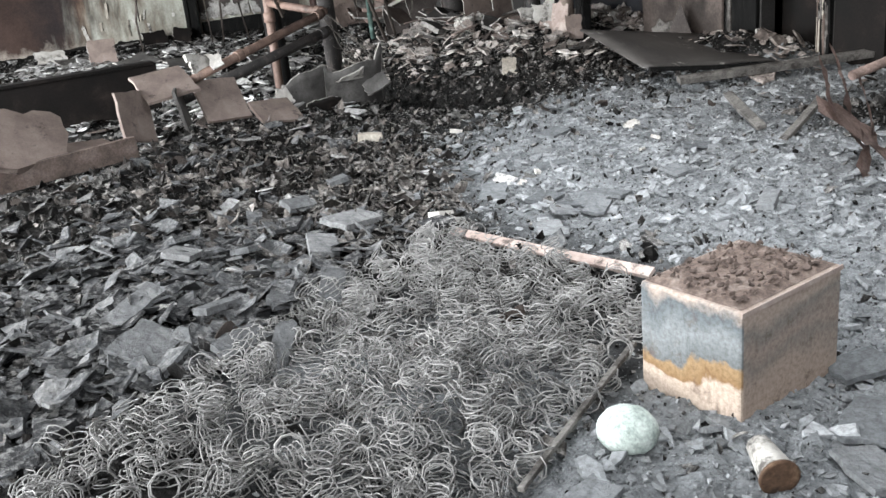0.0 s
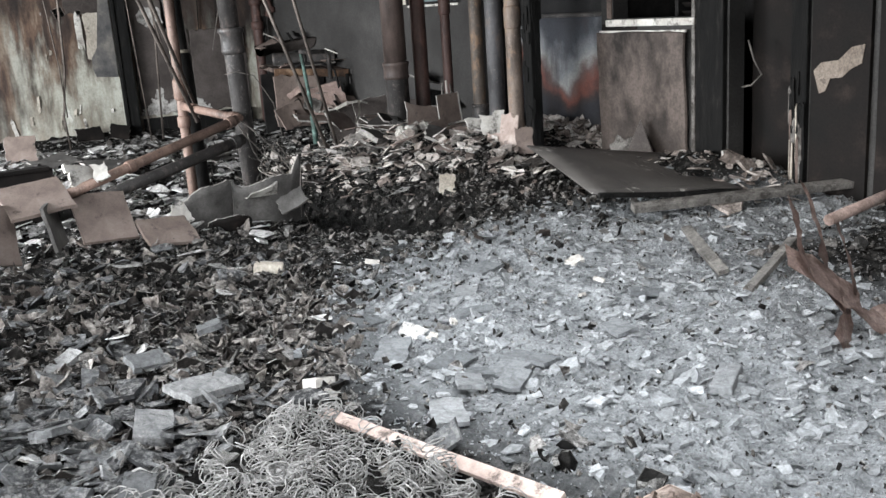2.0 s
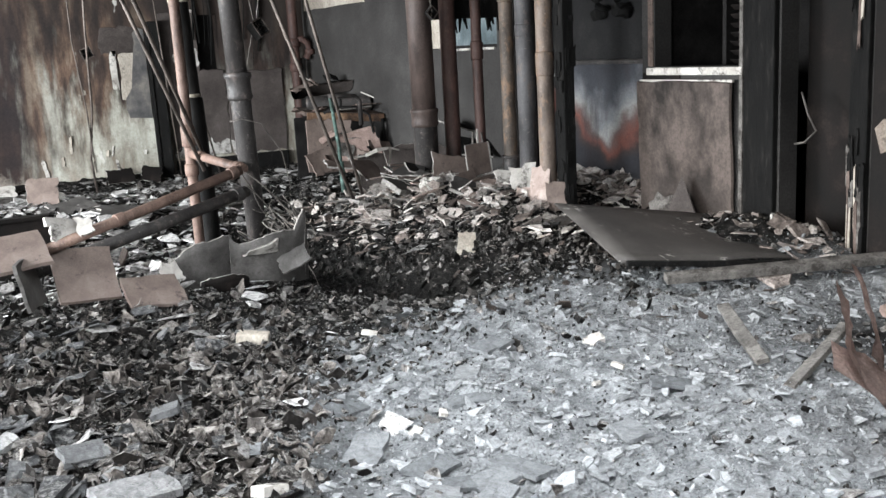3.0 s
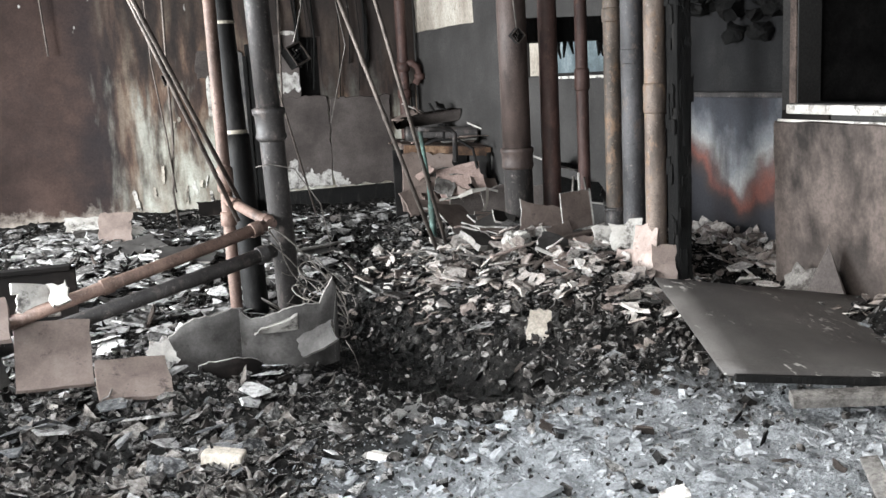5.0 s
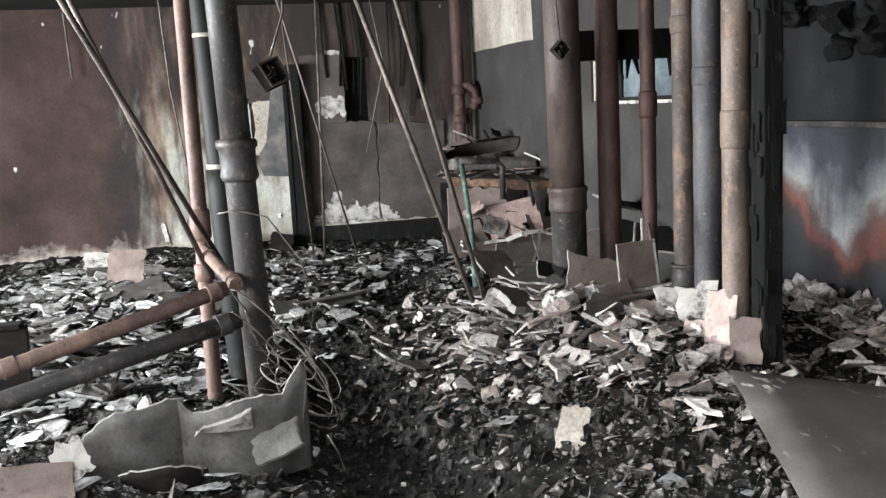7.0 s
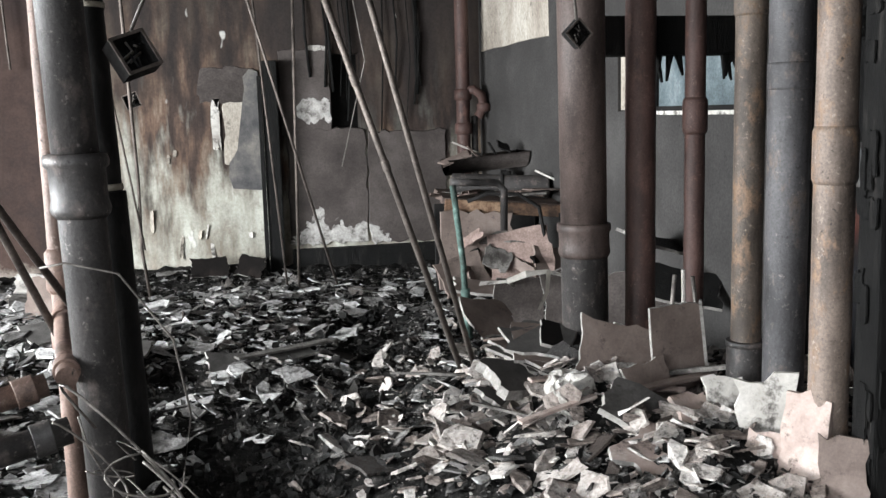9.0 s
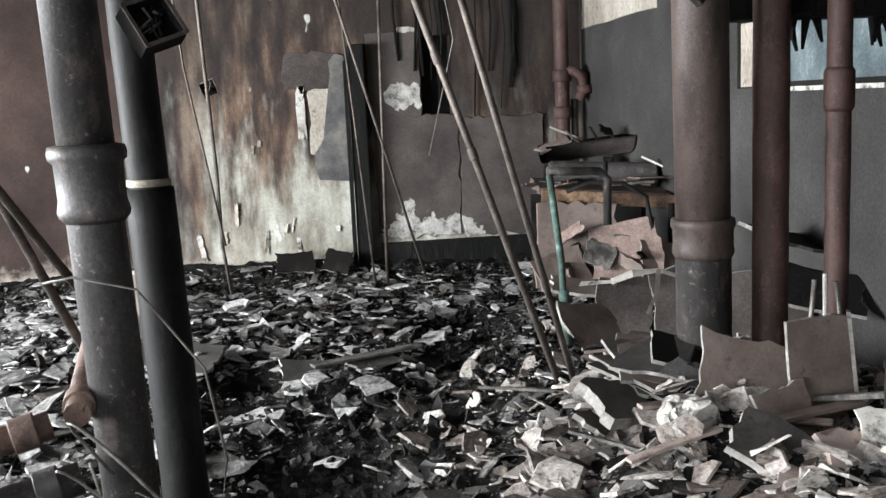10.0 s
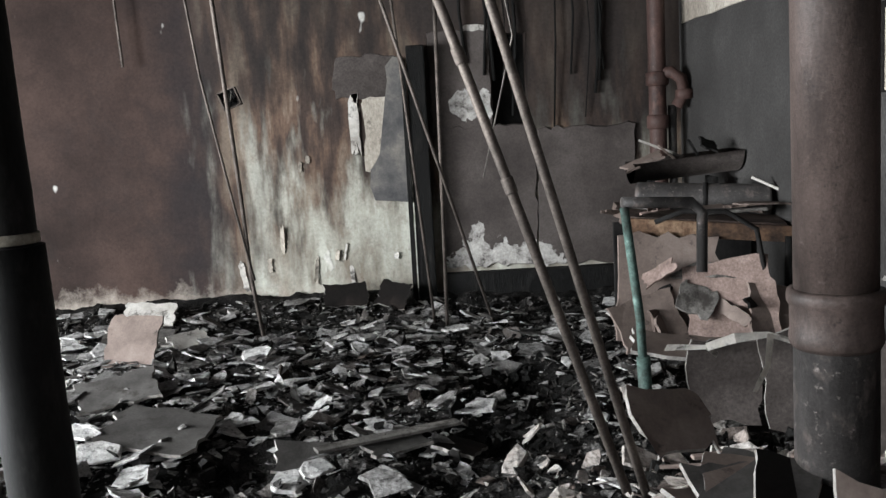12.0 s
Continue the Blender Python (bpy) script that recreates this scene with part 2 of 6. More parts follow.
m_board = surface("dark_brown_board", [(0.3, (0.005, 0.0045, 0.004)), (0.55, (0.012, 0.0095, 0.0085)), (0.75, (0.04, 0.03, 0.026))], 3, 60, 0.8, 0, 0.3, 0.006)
m_greywall = surface("sooted_grey_paint", [(0.3, (0.034, 0.032, 0.031)), (0.55, (0.062, 0.059, 0.057)), (0.8, (0.105, 0.1, 0.096))], 1.1, 60, 0.8, 0, 0.2, 0.004)
m_ceiling = surface("blackened_ceiling", [(0.3, CHAR), (0.6, (0.03, 0.028, 0.026)), (0.8, (0.07, 0.06, 0.055))], 1.5, 40, 0.9, 0, 0.8, 0.02)
m_cream = surface("bare_cream_plaster", [(0.3, (0.28, 0.24, 0.2)), (0.55, (0.5, 0.45, 0.385)), (0.75, (0.66, 0.62, 0.55))], 2.2, 60, 0.85, 0, 0.3, 0.004, (1, 1, 0.5), smut=0.4)
m_buff = surface("bare_buff_plaster", [(0.3, (0.13, 0.1, 0.08)), (0.55, (0.26, 0.215, 0.18)), (0.75, (0.36, 0.31, 0.265))], 3, 60, 0.85, 0, 0.3, 0.004, smut=0.4)
m_darkwall = surface("dark_grey_paint", [(0.3, (0.008, 0.008, 0.009)), (0.55, (0.02, 0.0195, 0.02)), (0.8, (0.045, 0.043, 0.042))], 1.6, 60, 0.85, 0, 0.25, 0.005)
m_floor = surface("ash_covered_concrete", [(0.3, SOOT), (0.7, GREY)], 2, 50, 0.9)
m_masonry = surface("sooted_masonry", [(0.3, (0.03, 0.027, 0.025)), (0.7, (0.09, 0.08, 0.074))], 1.5, 50, 0.9)
m_glass_dusty = surface("smoked_glass", [(0.3, (0.07, 0.09, 0.1)), (0.55, (0.17, 0.21, 0.225)), (0.8, (0.4, 0.44, 0.455))], 4, 60, 0.35)

m_shards = pieces("mixed_shards", [(0.0, SOOT), (0.3, BROWN), (0.5, GREY), (0.75, (0.25, 0.24, 0.232)), (1.0, (0.42, 0.405, 0.39))], True)
m_flag = pieces("ash_dusted_slate", [(0.0, (0.11, 0.116, 0.122)), (0.5, (0.19, 0.197, 0.204)), (1.0, (0.3, 0.305, 0.31))], True, soot=0.62)
m_slate = pieces("sooted_slate", [(0.0, (0.06, 0.061, 0.063)), (0.5, (0.16, 0.162, 0.166)), (1.0, (0.46, 0.455, 0.45))], True, soot=0.55)
m_rub_ash = pieces("ashen_rubble", [(0.0, (0.1, 0.103, 0.106)), (0.25, (0.19, 0.195, 0.2)), (0.5, (0.29, 0.3, 0.31)), (0.75, (0.38, 0.39, 0.4)), (0.92, (0.52, 0.53, 0.54)), (1.0, (0.75, 0.75, 0.74))], soot=0.6)
m_rub_char = pieces("charred_rubble", [(0.0, (0.003, 0.003, 0.003)), (0.4, (0.007, 0.0065, 0.006)), (0.6, (0.022, 0.02, 0.018)), (0.74, (0.1, 0.09, 0.083)), (0.86, (0.32, 0.3, 0.285)), (0.97, (0.62, 0.6, 0.57)), (1.0, (0.74, 0.72, 0.69))], lit_ash=0.36, lit_ash_colour=(0.42, 0.405, 0.39))
m_rub_brown = pieces("scorched_brown_flakes", [(0.0, (0.005, 0.0045, 0.004)), (0.35, (0.012, 0.01, 0.009)), (0.55, (0.05, 0.043, 0.039)), (0.72, (0.165, 0.145, 0.132)), (0.88, (0.36, 0.335, 0.31)), (1.0, (0.74, 0.7, 0.66))], lit_ash=0.3, lit_ash_colour=(0.38, 0.36, 0.342))
m_rub_slate = pieces("sooted_slate_rubble", [(0.0, (0.014, 0.014, 0.015)), (0.35, (0.032, 0.032, 0.034)), (0.55, (0.08, 0.082, 0.086)), (0.75, (0.15, 0.152, 0.156)), (0.9, (0.26, 0.255, 0.25)), (1.0, (0.6, 0.58, 0.56))], soot=0.54, lit_ash=0.15)
m_rub_tile = pieces("broken_tile_rubble", [(0.0, (0.015, 0.014, 0.013)), (0.22, (0.1, 0.094, 0.09)), (0.4, (0.3, 0.29, 0.283)), (0.62, (0.52, 0.51, 0.5)), (1.0, (0.82, 0.81, 0.79))])
m_rub_black = pieces("black_cinder_and_shade", [(0.0, (0.003, 0.003, 0.003)), (0.45, (0.007, 0.007, 0.006)), (0.75, (0.02, 0.018, 0.017)), (0.85, (0.1, 0.092, 0.085)), (1.0, (0.3, 0.28, 0.26))], rough=0.6)
m_rub_plaster = pieces("plaster_rubble", [(0.0, (0.03, 0.027, 0.025)), (0.25, (0.17, 0.138, 0.122)), (0.42, (0.38, 0.325, 0.295)), (0.66, (0.62, 0.57, 0.53)), (1.0, (0.82, 0.8, 0.77))])


def bed_material():
    """Ash and char lying in broad drifts: pale blue-grey ash in the middle, black char round it."""
    m, t, b = nodes_of("ash_and_char_bed")
    vec = position_of(t, False)
    mask = t.nodes.new("ShaderNodeAttribute")
    mask.attribute_name = "ash"
    broad, mid, grit = noise_of(t, vec, 1.9, 6, 0.65), noise_of(t, vec, 9, 6, 0.7), noise_of(t, vec, 55, 5, 0.75)
    drift = math_of(t, "SUBTRACT", math_of(t, "MULTIPLY", mask.outputs["Fac"], 1.7), math_of(t, "MULTIPLY", broad, 0.9), True)
    ash, dark = ramp_of(t, [(0.3, (0.17, 0.174, 0.178)), (0.5, (0.29, 0.3, 0.31)), (0.7, (0.4, 0.41, 0.42))]), ramp_of(t, [(0.32, CHAR), (0.5, (0.012, 0.011, 0.01)), (0.62, (0.05, 0.046, 0.043)), (0.76, (0.25, 0.235, 0.22))])
    t.links.new(mid, ash.inputs[0])
    t.links.new(mid, dark.inputs[0])
    g = ramp_of(t, [(0.3, (0.4, 0.4, 0.4)), (0.65, (1, 1, 1))])
    t.links.new(grit, g.inputs[0])
    t.links.new(mix_of(t, 1.0, mix_of(t, drift, dark.outputs[0], ash.outputs[0]), g.outputs[0], "MULTIPLY"), b.inputs["Base Color"])
    b.inputs["Roughness"].default_value = 0.92
    bump_of(t, b, math_of(t, "ADD", mid, grit), 0.9, 0.02)
    return m


def north_material():
    """Smoke-browned plaster with a pale scrubbed area low down and runs of soot down it."""
    m, t, b = nodes_of("smoke_stained_plaster")
    vec = position_of(t, False)
    sep = t.nodes.new("ShaderNodeSeparateXYZ")
    t.links.new(vec, sep.inputs[0])
    X, Z = sep.outputs[0], sep.outputs[2]
    runs = noise_of(t, stretch(t, vec, 3.4, 1, 0.8), 1.6, 5, 0.55)
    blot, grit = noise_of(t, vec, 1.4, 6, 0.6), noise_of(t, vec, 45, 4, 0.7)
    brown = ramp_of(t, [(0.3, (0.021, 0.0135, 0.0115)), (0.5, (0.042, 0.027, 0.023)), (0.7, (0.072, 0.046, 0.038))])
    t.links.new(blot, brown.inputs[0])
    wob = math_of(t, "SUBTRACT", runs, 0.5)
    # black smoke above and round the pale area
    side = math_of(t, "MULTIPLY", math_of(t, "ADD", X, 2.25), 2.2, True)
    black = math_of(t, "MULTIPLY", math_of(t, "ADD", math_of(t, "MULTIPLY", math_of(t, "ADD", math_of(t, "SUBTRACT", Z, 2.1), math_of(t, "MULTIPLY", wob, 4.0)), 0.9), 0.1, True), side)
    edge = math_of(t, "SUBTRACT", 1.0, math_of(t, "ADD", math_of(t, "MULTIPLY", math_of(t, "ABSOLUTE", math_of(t, "ADD", X, 2.1)), 1.5), math_of(t, "MULTIPLY", math_of(t, "SUBTRACT", blot, 0.5), 2.2)), True)
    lowz = math_of(t, "MULTIPLY", math_of(t, "SUBTRACT", 1.65, math_of(t, "ADD", Z, math_of(t, "MULTIPLY", wob, -4.2))), 1.0, True)
    pale = math_of(t, "MULTIPLY", math_of(t, "MULTIPLY", lowz, 1.25, True), math_of(t, "MULTIPLY", math_of(t, "ADD", math_of(t, "ADD", X, 2.15), math_of(t, "MULTIPLY", wob, 1.6)), 1.1, True))
    foot = math_of(t, "MULTIPLY", math_of(t, "ADD", math_of(t, "SUBTRACT", 0.44, Z), math_of(t, "MULTIPLY", math_of(t, "SUBTRACT", noise_of(t, vec, 2.6, 6, 0.7), 0.5), 1.3)), 3.5, True)
    palec = ramp_of(t, [(0.3, (0.17, 0.145, 0.115)), (0.5, (0.34, 0.325, 0.275)), (0.7, (0.54, 0.54, 0.475))])
    t.links.new(runs, palec.inputs[0])
    blister = noise_of(t, stretch(t, vec, 1.5, 1, 0.8), 6.5, 7, 0.7)
    stain = math_of(t, "MULTIPLY", math_of(t, "SUBTRACT", blister, 0.5), 6, True)
    lift = math_of(t, "MULTIPLY", math_of(t, "SUBTRACT", 0.4, blister), 9, True)
    pale_spots = mix_of(t, math_of(t, "MULTIPLY", lift, 0.6), mix_of(t, math_of(t, "MULTIPLY", stain, 0.55), palec.outputs[0], (0.17, 0.13, 0.1)), (0.6, 0.58, 0.53))
    streaks = ramp_of(t, [(0.34, (0.022, 0.019, 0.018)), (0.46, (0.07, 0.05, 0.042)), (0.56, (0.175, 0.115, 0.084)), (0.66, (0.32, 0.25, 0.19))])
    t.links.new(noise_of(t, stretch(t, vec, 4.2, 1, 0.95), 1.5, 5, 0.58), streaks.inputs[0])
    c = mix_of(t, math_of(t, "MULTIPLY", edge, 0.8), brown.outputs[0], (0.026, 0.023, 0.025))
    c = mix_of(t, math_of(t, "MULTIPLY", side, 0.75), c, streaks.outputs[0])
    c = mix_of(t, pale, c, pale_spots)
    c = mix_of(t, math_of(t, "MULTIPLY", black, 0.75), c, (0.03, 0.026, 0.024))
    right = math_of(t, "MULTIPLY", math_of(t, "MULTIPLY", math_of(t, "ADD", X, 0.45), 3.0, True), math_of(t, "MULTIPLY", math_of(t, "ADD", math_of(t, "SUBTRACT", Z, 1.45), math_of(t, "MULTIPLY", wob, 1.5)), 3.0, True))
    cloud = math_of(t, "MULTIPLY", math_of(t, "MULTIPLY", math_of(t, "MULTIPLY", math_of(t, "SUBTRACT", noise_of(t, vec, 1.05, 6, 0.6), 0.46), 6, True), side), math_of(t, "MULTIPLY", math_of(t, "SUBTRACT", Z, 1.35), 1.6, True))
    c = mix_of(t, math_of(t, "MULTIPLY", cloud, 0.65), c, (0.026, 0.022, 0.021))
    mottle = math_of(t, "MULTIPLY", math_of(t, "SUBTRACT", noise_of(t, vec, 2.4, 7, 0.68), 0.5), 5, True)
    c = mix_of(t, math_of(t, "MULTIPLY", math_of(t, "MULTIPLY", mottle, 0.45), math_of(t, "SUBTRACT", 1.0, math_of(t, "MULTIPLY", pale, 0.7))), c, (0.03, 0.024, 0.023))
    c = mix_of(t, math_of(t, "MULTIPLY", right, 0.75), c, (0.034, 0.028, 0.026))
    c = mix_of(t, math_of(t, "MULTIPLY", foot, 0.8), c, (0.42, 0.37, 0.32))
    flake = math_of(t, "MULTIPLY", math_of(t, "SUBTRACT", noise_of(t, stretch(t, vec, 1.5, 1, 0.75), 4.2, 2, 0.4), 0.74), 30, True)
    c = mix_of(t, math_of(t, "MULTIPLY", flake, 0.8), c, (0.66, 0.64, 0.6))
    g = ramp_of(t, [(0.3, (0.72, 0.72, 0.72)), (0.65, (1, 1, 1))])
    t.links.new(grit, g.inputs[0])
    t.links.new(mix_of(t, 1.0, c, g.outputs[0], "MULTIPLY"), b.inputs["Base Color"])
    b.inputs["Roughness"].default_value = 0.8
    bump_of(t, b, math_of(t, "ADD", runs, math_of(t, "MULTIPLY", flake, 0.8)), 0.35, 0.02)
    return m


def streaked(name, base, streak, tint, axis_scale):
    """Enamel scorched in vertical streaks, with a reddish burn low down."""
    m, t, b = nodes_of(name)
    vec = position_of(t, False)
    sep = t.nodes.new("ShaderNodeSeparateXYZ")
    t.links.new(vec, sep.inputs[0])
    runs, grit = noise_of(t, stretch(t, vec, *axis_scale), 1.5, 5, 0.6), noise_of(t, vec, 40, 4, 0.7)
    r = ramp_of(t, [(0.35, base), (0.52, streak), (0.68, base)])
    t.links.new(runs, r.inputs[0])
    low = math_of(t, "MULTIPLY", math_of(t, "SUBTRACT", 0.95, math_of(t, "ADD", sep.outputs[2], math_of(t, "MULTIPLY", runs, 0.4))), 2.2, True)
    c = mix_of(t, math_of(t, "MULTIPLY", low, 0.7), r.outputs[0], tint)
    g = ramp_of(t, [(0.3, (0.6, 0.6, 0.6)), (0.65, (1, 1, 1))])
    t.links.new(grit, g.inputs[0])
    t.links.new(mix_of(t, 1.0, c, g.outputs[0], "MULTIPLY"), b.inputs["Base Color"])
    b.inputs["Roughness"].default_value = 0.55
    bump_of(t, b, runs, 0.15, 0.01)
    return m


def enamel_material():
    """White enamel burnt in plumes: soot above, a bare white edge running down aslant, red oxide below it."""
    m, t, b = nodes_of("scorched_enamel_sheet")
    vec = position_of(t, False)
    sep = t.nodes.new("ShaderNodeSeparateXYZ")
    t.links.new(vec, sep.inputs[0])
    runs, cloud, grit = noise_of(t, stretch(t, vec, 1, 3.2, 0.7), 1.6, 4, 0.5), noise_of(t, vec, 3.0, 4, 0.5), noise_of(t, vec, 45, 4, 0.7)
    # height above the slanting foot of the burn, which turns up again on the far side of its tip
    off = math_of(t, "SUBTRACT", math_of(t, "ABSOLUTE", math_of(t, "SUBTRACT", sep.outputs[1], 2.36)), 0.0)
    foot = math_of(t, "MULTIPLY_ADD", off, 0.62)
    foot.node.inputs[2].default_value = 0.7
    up = math_of(t, "ADD", math_of(t, "SUBTRACT", sep.outputs[2], foot), math_of(t, "MULTIPLY", math_of(t, "SUBTRACT", cloud, 0.5), 0.6))
    r = ramp_of(t, [(0.0, (0.035, 0.035, 0.04)), (0.1, (0.05, 0.038, 0.036)), (0.2, (0.15, 0.06, 0.048)), (0.28, (0.12, 0.08, 0.073)), (0.38, (0.25, 0.25, 0.245)), (0.46, (0.17, 0.175, 0.185)), (0.62, (0.05, 0.053, 0.062)), (0.85, (0.03, 0.031, 0.036))])
    t.links.new(math_of(t, "ADD", math_of(t, "MULTIPLY", up, 0.9), 0.16, True), r.inputs[0])
    plume = math_of(t, "MULTIPLY", math_of(t, "SUBTRACT", runs, 0.49), 6, True)
    c = mix_of(t, math_of(t, "MULTIPLY", plume, 0.75), r.outputs[0], (0.035, 0.03, 0.032))
    g = ramp_of(t, [(0.3, (0.7, 0.7, 0.7)), (0.65, (1, 1, 1))])
    t.links.new(grit, g.inputs[0])
    t.links.new(mix_of(t, 1.0, c, g.outputs[0], "MULTIPLY"), b.inputs["Base Color"])
    b.inputs["Roughness"].default_value = 0.5
    bump_of(t, b, cloud, 0.2, 0.02)
    return m


def worn_panel():
    """Smoke-brown sheet on the wall, its skin burnt off in ragged patches down to white plaster."""
    m, t, b = nodes_of("smoked_wall_sheet")
    vec = position_of(t, False)
    sep = t.nodes.new("ShaderNodeSeparateXYZ")
    t.links.new(vec, sep.inputs[0])
    rag, broad, grit = noise_of(t, vec, 3.4, 7, 0.58), noise_of(t, vec, 1.8, 5, 0.6), noise_of(t, vec, 60, 4, 0.7)

    def loss(cx, cz, rx, rz):
        dx = math_of(t, "DIVIDE", math_of(t, "SUBTRACT", sep.outputs[0], cx), rx)
        dz = math_of(t, "DIVIDE", math_of(t, "SUBTRACT", sep.outputs[2], cz), rz)
        near = math_of(t, "SUBTRACT", 0.55, math_of(t, "ADD", math_of(t, "MULTIPLY", dx, dx), math_of(t, "MULTIPLY", dz, dz)))
        return math_of(t, "MULTIPLY", math_of(t, "ADD", near, math_of(t, "MULTIPLY", math_of(t, "SUBTRACT", rag, 0.5), 3.4)), 30, True)
    r = ramp_of(t, [(0.3, (0.045, 0.038, 0.036)), (0.5, (0.085, 0.072, 0.067)), (0.7, (0.13, 0.112, 0.105))])
    t.links.new(broad, r.inputs[0])
    white = ramp_of(t, [(0.35, (0.06, 0.055, 0.052)), (0.46, (0.38, 0.36, 0.34)), (0.62, (0.62, 0.6, 0.57))])
    t.links.new(noise_of(t, vec, 9, 7, 0.75), white.inputs[0])
    bare = math_of(t, "MAXIMUM", loss(0.27, 0.5, 0.75, 0.33), loss(0.18, 1.84, 0.26, 0.2))
    c = mix_of(t, bare, r.outputs[0], white.outputs[0])
    g = ramp_of(t, [(0.3, (0.7, 0.7, 0.7)), (0.65, (1, 1, 1))])
    t.links.new(grit, g.inputs[0])
    t.links.new(mix_of(t, 1.0, c, g.outputs[0], "MULTIPLY"), b.inputs["Base Color"])
    b.inputs["Roughness"].default_value = 0.75
    bump_of(t, b, math_of(t, "SUBTRACT", math_of(t, "MULTIPLY", grit, 0.3), bare), 0.5, 0.008)
    return m


m_wornpanel = worn_panel()
m_bed, m_north = bed_material(), north_material()
m_enamel = enamel_material()
m_panel = streaked("scorched_steel_panel", (0.02, 0.016, 0.014), (0.125, 0.1, 0.088), (0.085, 0.07, 0.063), (1, 1.5, 0.9))


def box_material():
    """Painted steel burnt to pale pink; the end keeps blue-grey paint above a rust line, the long side only faint grey."""
    m, t, b = nodes_of("burnt_painted_steel")
    vec = position_of(t)
    sep = t.nodes.new("ShaderNodeSeparateXYZ")
    t.links.new(vec, sep.inputs[0])
    wob, wide, grit = noise_of(t, vec, 6.5, 5, 0.6), noise_of(t, vec, 2.4, 3, 0.5), noise_of(t, vec, 60, 4, 0.7)
    h = math_of(t, "ADD", sep.outputs[2], math_of(t, "ADD", math_of(t, "MULTIPLY", math_of(t, "SUBTRACT", wob, 0.5), 0.16), math_of(t, "MULTIPLY", math_of(t, "SUBTRACT", wide, 0.5), 0.32)))
    end = ramp_of(t, [(0.0, (0.5, 0.4, 0.33)), (0.3, (0.52, 0.42, 0.34)), (0.34, (0.26, 0.16, 0.08)), (0.46, (0.33, 0.22, 0.12)), (0.5, (0.16, 0.17, 0.175)), (0.7, (0.25, 0.265, 0.27)), (0.88, (0.13, 0.145, 0.155)), (0.97, (0.44, 0.36, 0.31))])
    side = ramp_of(t, [(0.0, (0.44, 0.34, 0.28)), (0.35, (0.4, 0.315, 0.265)), (0.5, (0.27, 0.235, 0.21)), (0.62, (0.36, 0.285, 0.245)), (0.78, (0.26, 0.235, 0.215)), (0.9, (0.43, 0.345, 0.295))])
    for r in (end, side):
        t.links.new(math_of(t, "DIVIDE", h, 0.41), r.inputs[0])
    face = math_of(t, "MULTIPLY", math_of(t, "SUBTRACT", 0.012, sep.outputs[0]), 300, True)
    smear = math_of(t, "MULTIPLY", math_of(t, "SUBTRACT", noise_of(t, vec, 9, 7, 0.72), 0.56), 9, True)
    c = mix_of(t, face, side.outputs[0], end.outputs[0])
    c = mix_of(t, math_of(t, "MULTIPLY", smear, 0.6), c, (0.12, 0.085, 0.068))
    g = ramp_of(t, [(0.3, (0.62, 0.6, 0.58)), (0.6, (1, 1, 1))])
    t.links.new(grit, g.inputs[0])
    t.links.new(mix_of(t, 1.0, c, g.outputs[0], "MULTIPLY"), b.inputs["Base Color"])
    b.inputs["Roughness"].default_value = 0.75
    bump_of(t, b, math_of(t, "ADD", wob, grit), 0.3, 0.006)
    return m


m_box = box_material()

# ---- mesh helpers ----


def finish(name, bm, material, parent=None, label="", smooth=False):
    me = bpy.data.meshes.new(name)
    bm.normal_update()
    bm.to_mesh(me)
    bm.free()
    if smooth:
        me.polygons.foreach_set("use_smooth", [True] * len(me.polygons))
    me.materials.append(material)
    ob = new(name, me)
    ob.parent = parent
    if label:
        tagged(ob, label)
    return ob


part = finish


def holder(name, label, category, group="", kind=""):
    return tagged(new(name), label, category, group, kind)


def add_box(bm, x0, x1, y0, y1, z0, z1, bevel=0.0, m=None):
    r = bmesh.ops.create_cube(bm, size=1, matrix=(m or Matrix()) @ Matrix.Translation(((x0 + x1) / 2, (y0 + y1) / 2, (z0 + z1) / 2)) @ Matrix.Diagonal((x1 - x0, y1 - y0, z1 - z0, 1)))
    if bevel:
        es = list({e for v in r["verts"] for e in v.link_edges})
        bmesh.ops.bevel(bm, geom=es, offset=bevel, segments=2, affect="EDGES", profile=0.6)
    return bm


def block(x0, x1, y0, y1, z0, z1, bevel=0.004):
    return add_box(bmesh.new(), x0, x1, y0, y1, z0, z1, bevel)


def add_tube(bm, points, radius, sides=10, taper=1.0, cap=True):
    """A round tube along a line of points."""
    pts = [Vector(p) for p in points]
    rings, up = [], Vector((0.31, 0.17, 0.94))
    for k, p in enumerate(pts):
        d = (pts[min(k + 1, len(pts) - 1)] - pts[max(k - 1, 0)]).normalized()
        a = d.cross(up)
        if a.length < 0.05:
            a = d.cross(Vector((1, 0, 0)))
        a.normalize()
        c = d.cross(a)
        r = radius * (1 + (taper - 1) * k / max(1, len(pts) - 1))
        rings.append([bm.verts.new(p + r * (math.cos(q) * a + math.sin(q) * c)) for q in (2 * math.pi * j / sides for j in range(sides))])
    for a, c in zip(rings, rings[1:]):
        for j in range(sides):
            f = bm.faces.new((a[j], a[(j + 1) % sides], c[(j + 1) % sides], c[j]))
            f.smooth = True
    if cap and sides > 2:
        bm.faces.new(rings[0][::-1])
        bm.faces.new(rings[-1])
    return bm


def tube(points, radius, sides=12, taper=1.0):
    return add_tube(bmesh.new(), points, radius, sides, taper)


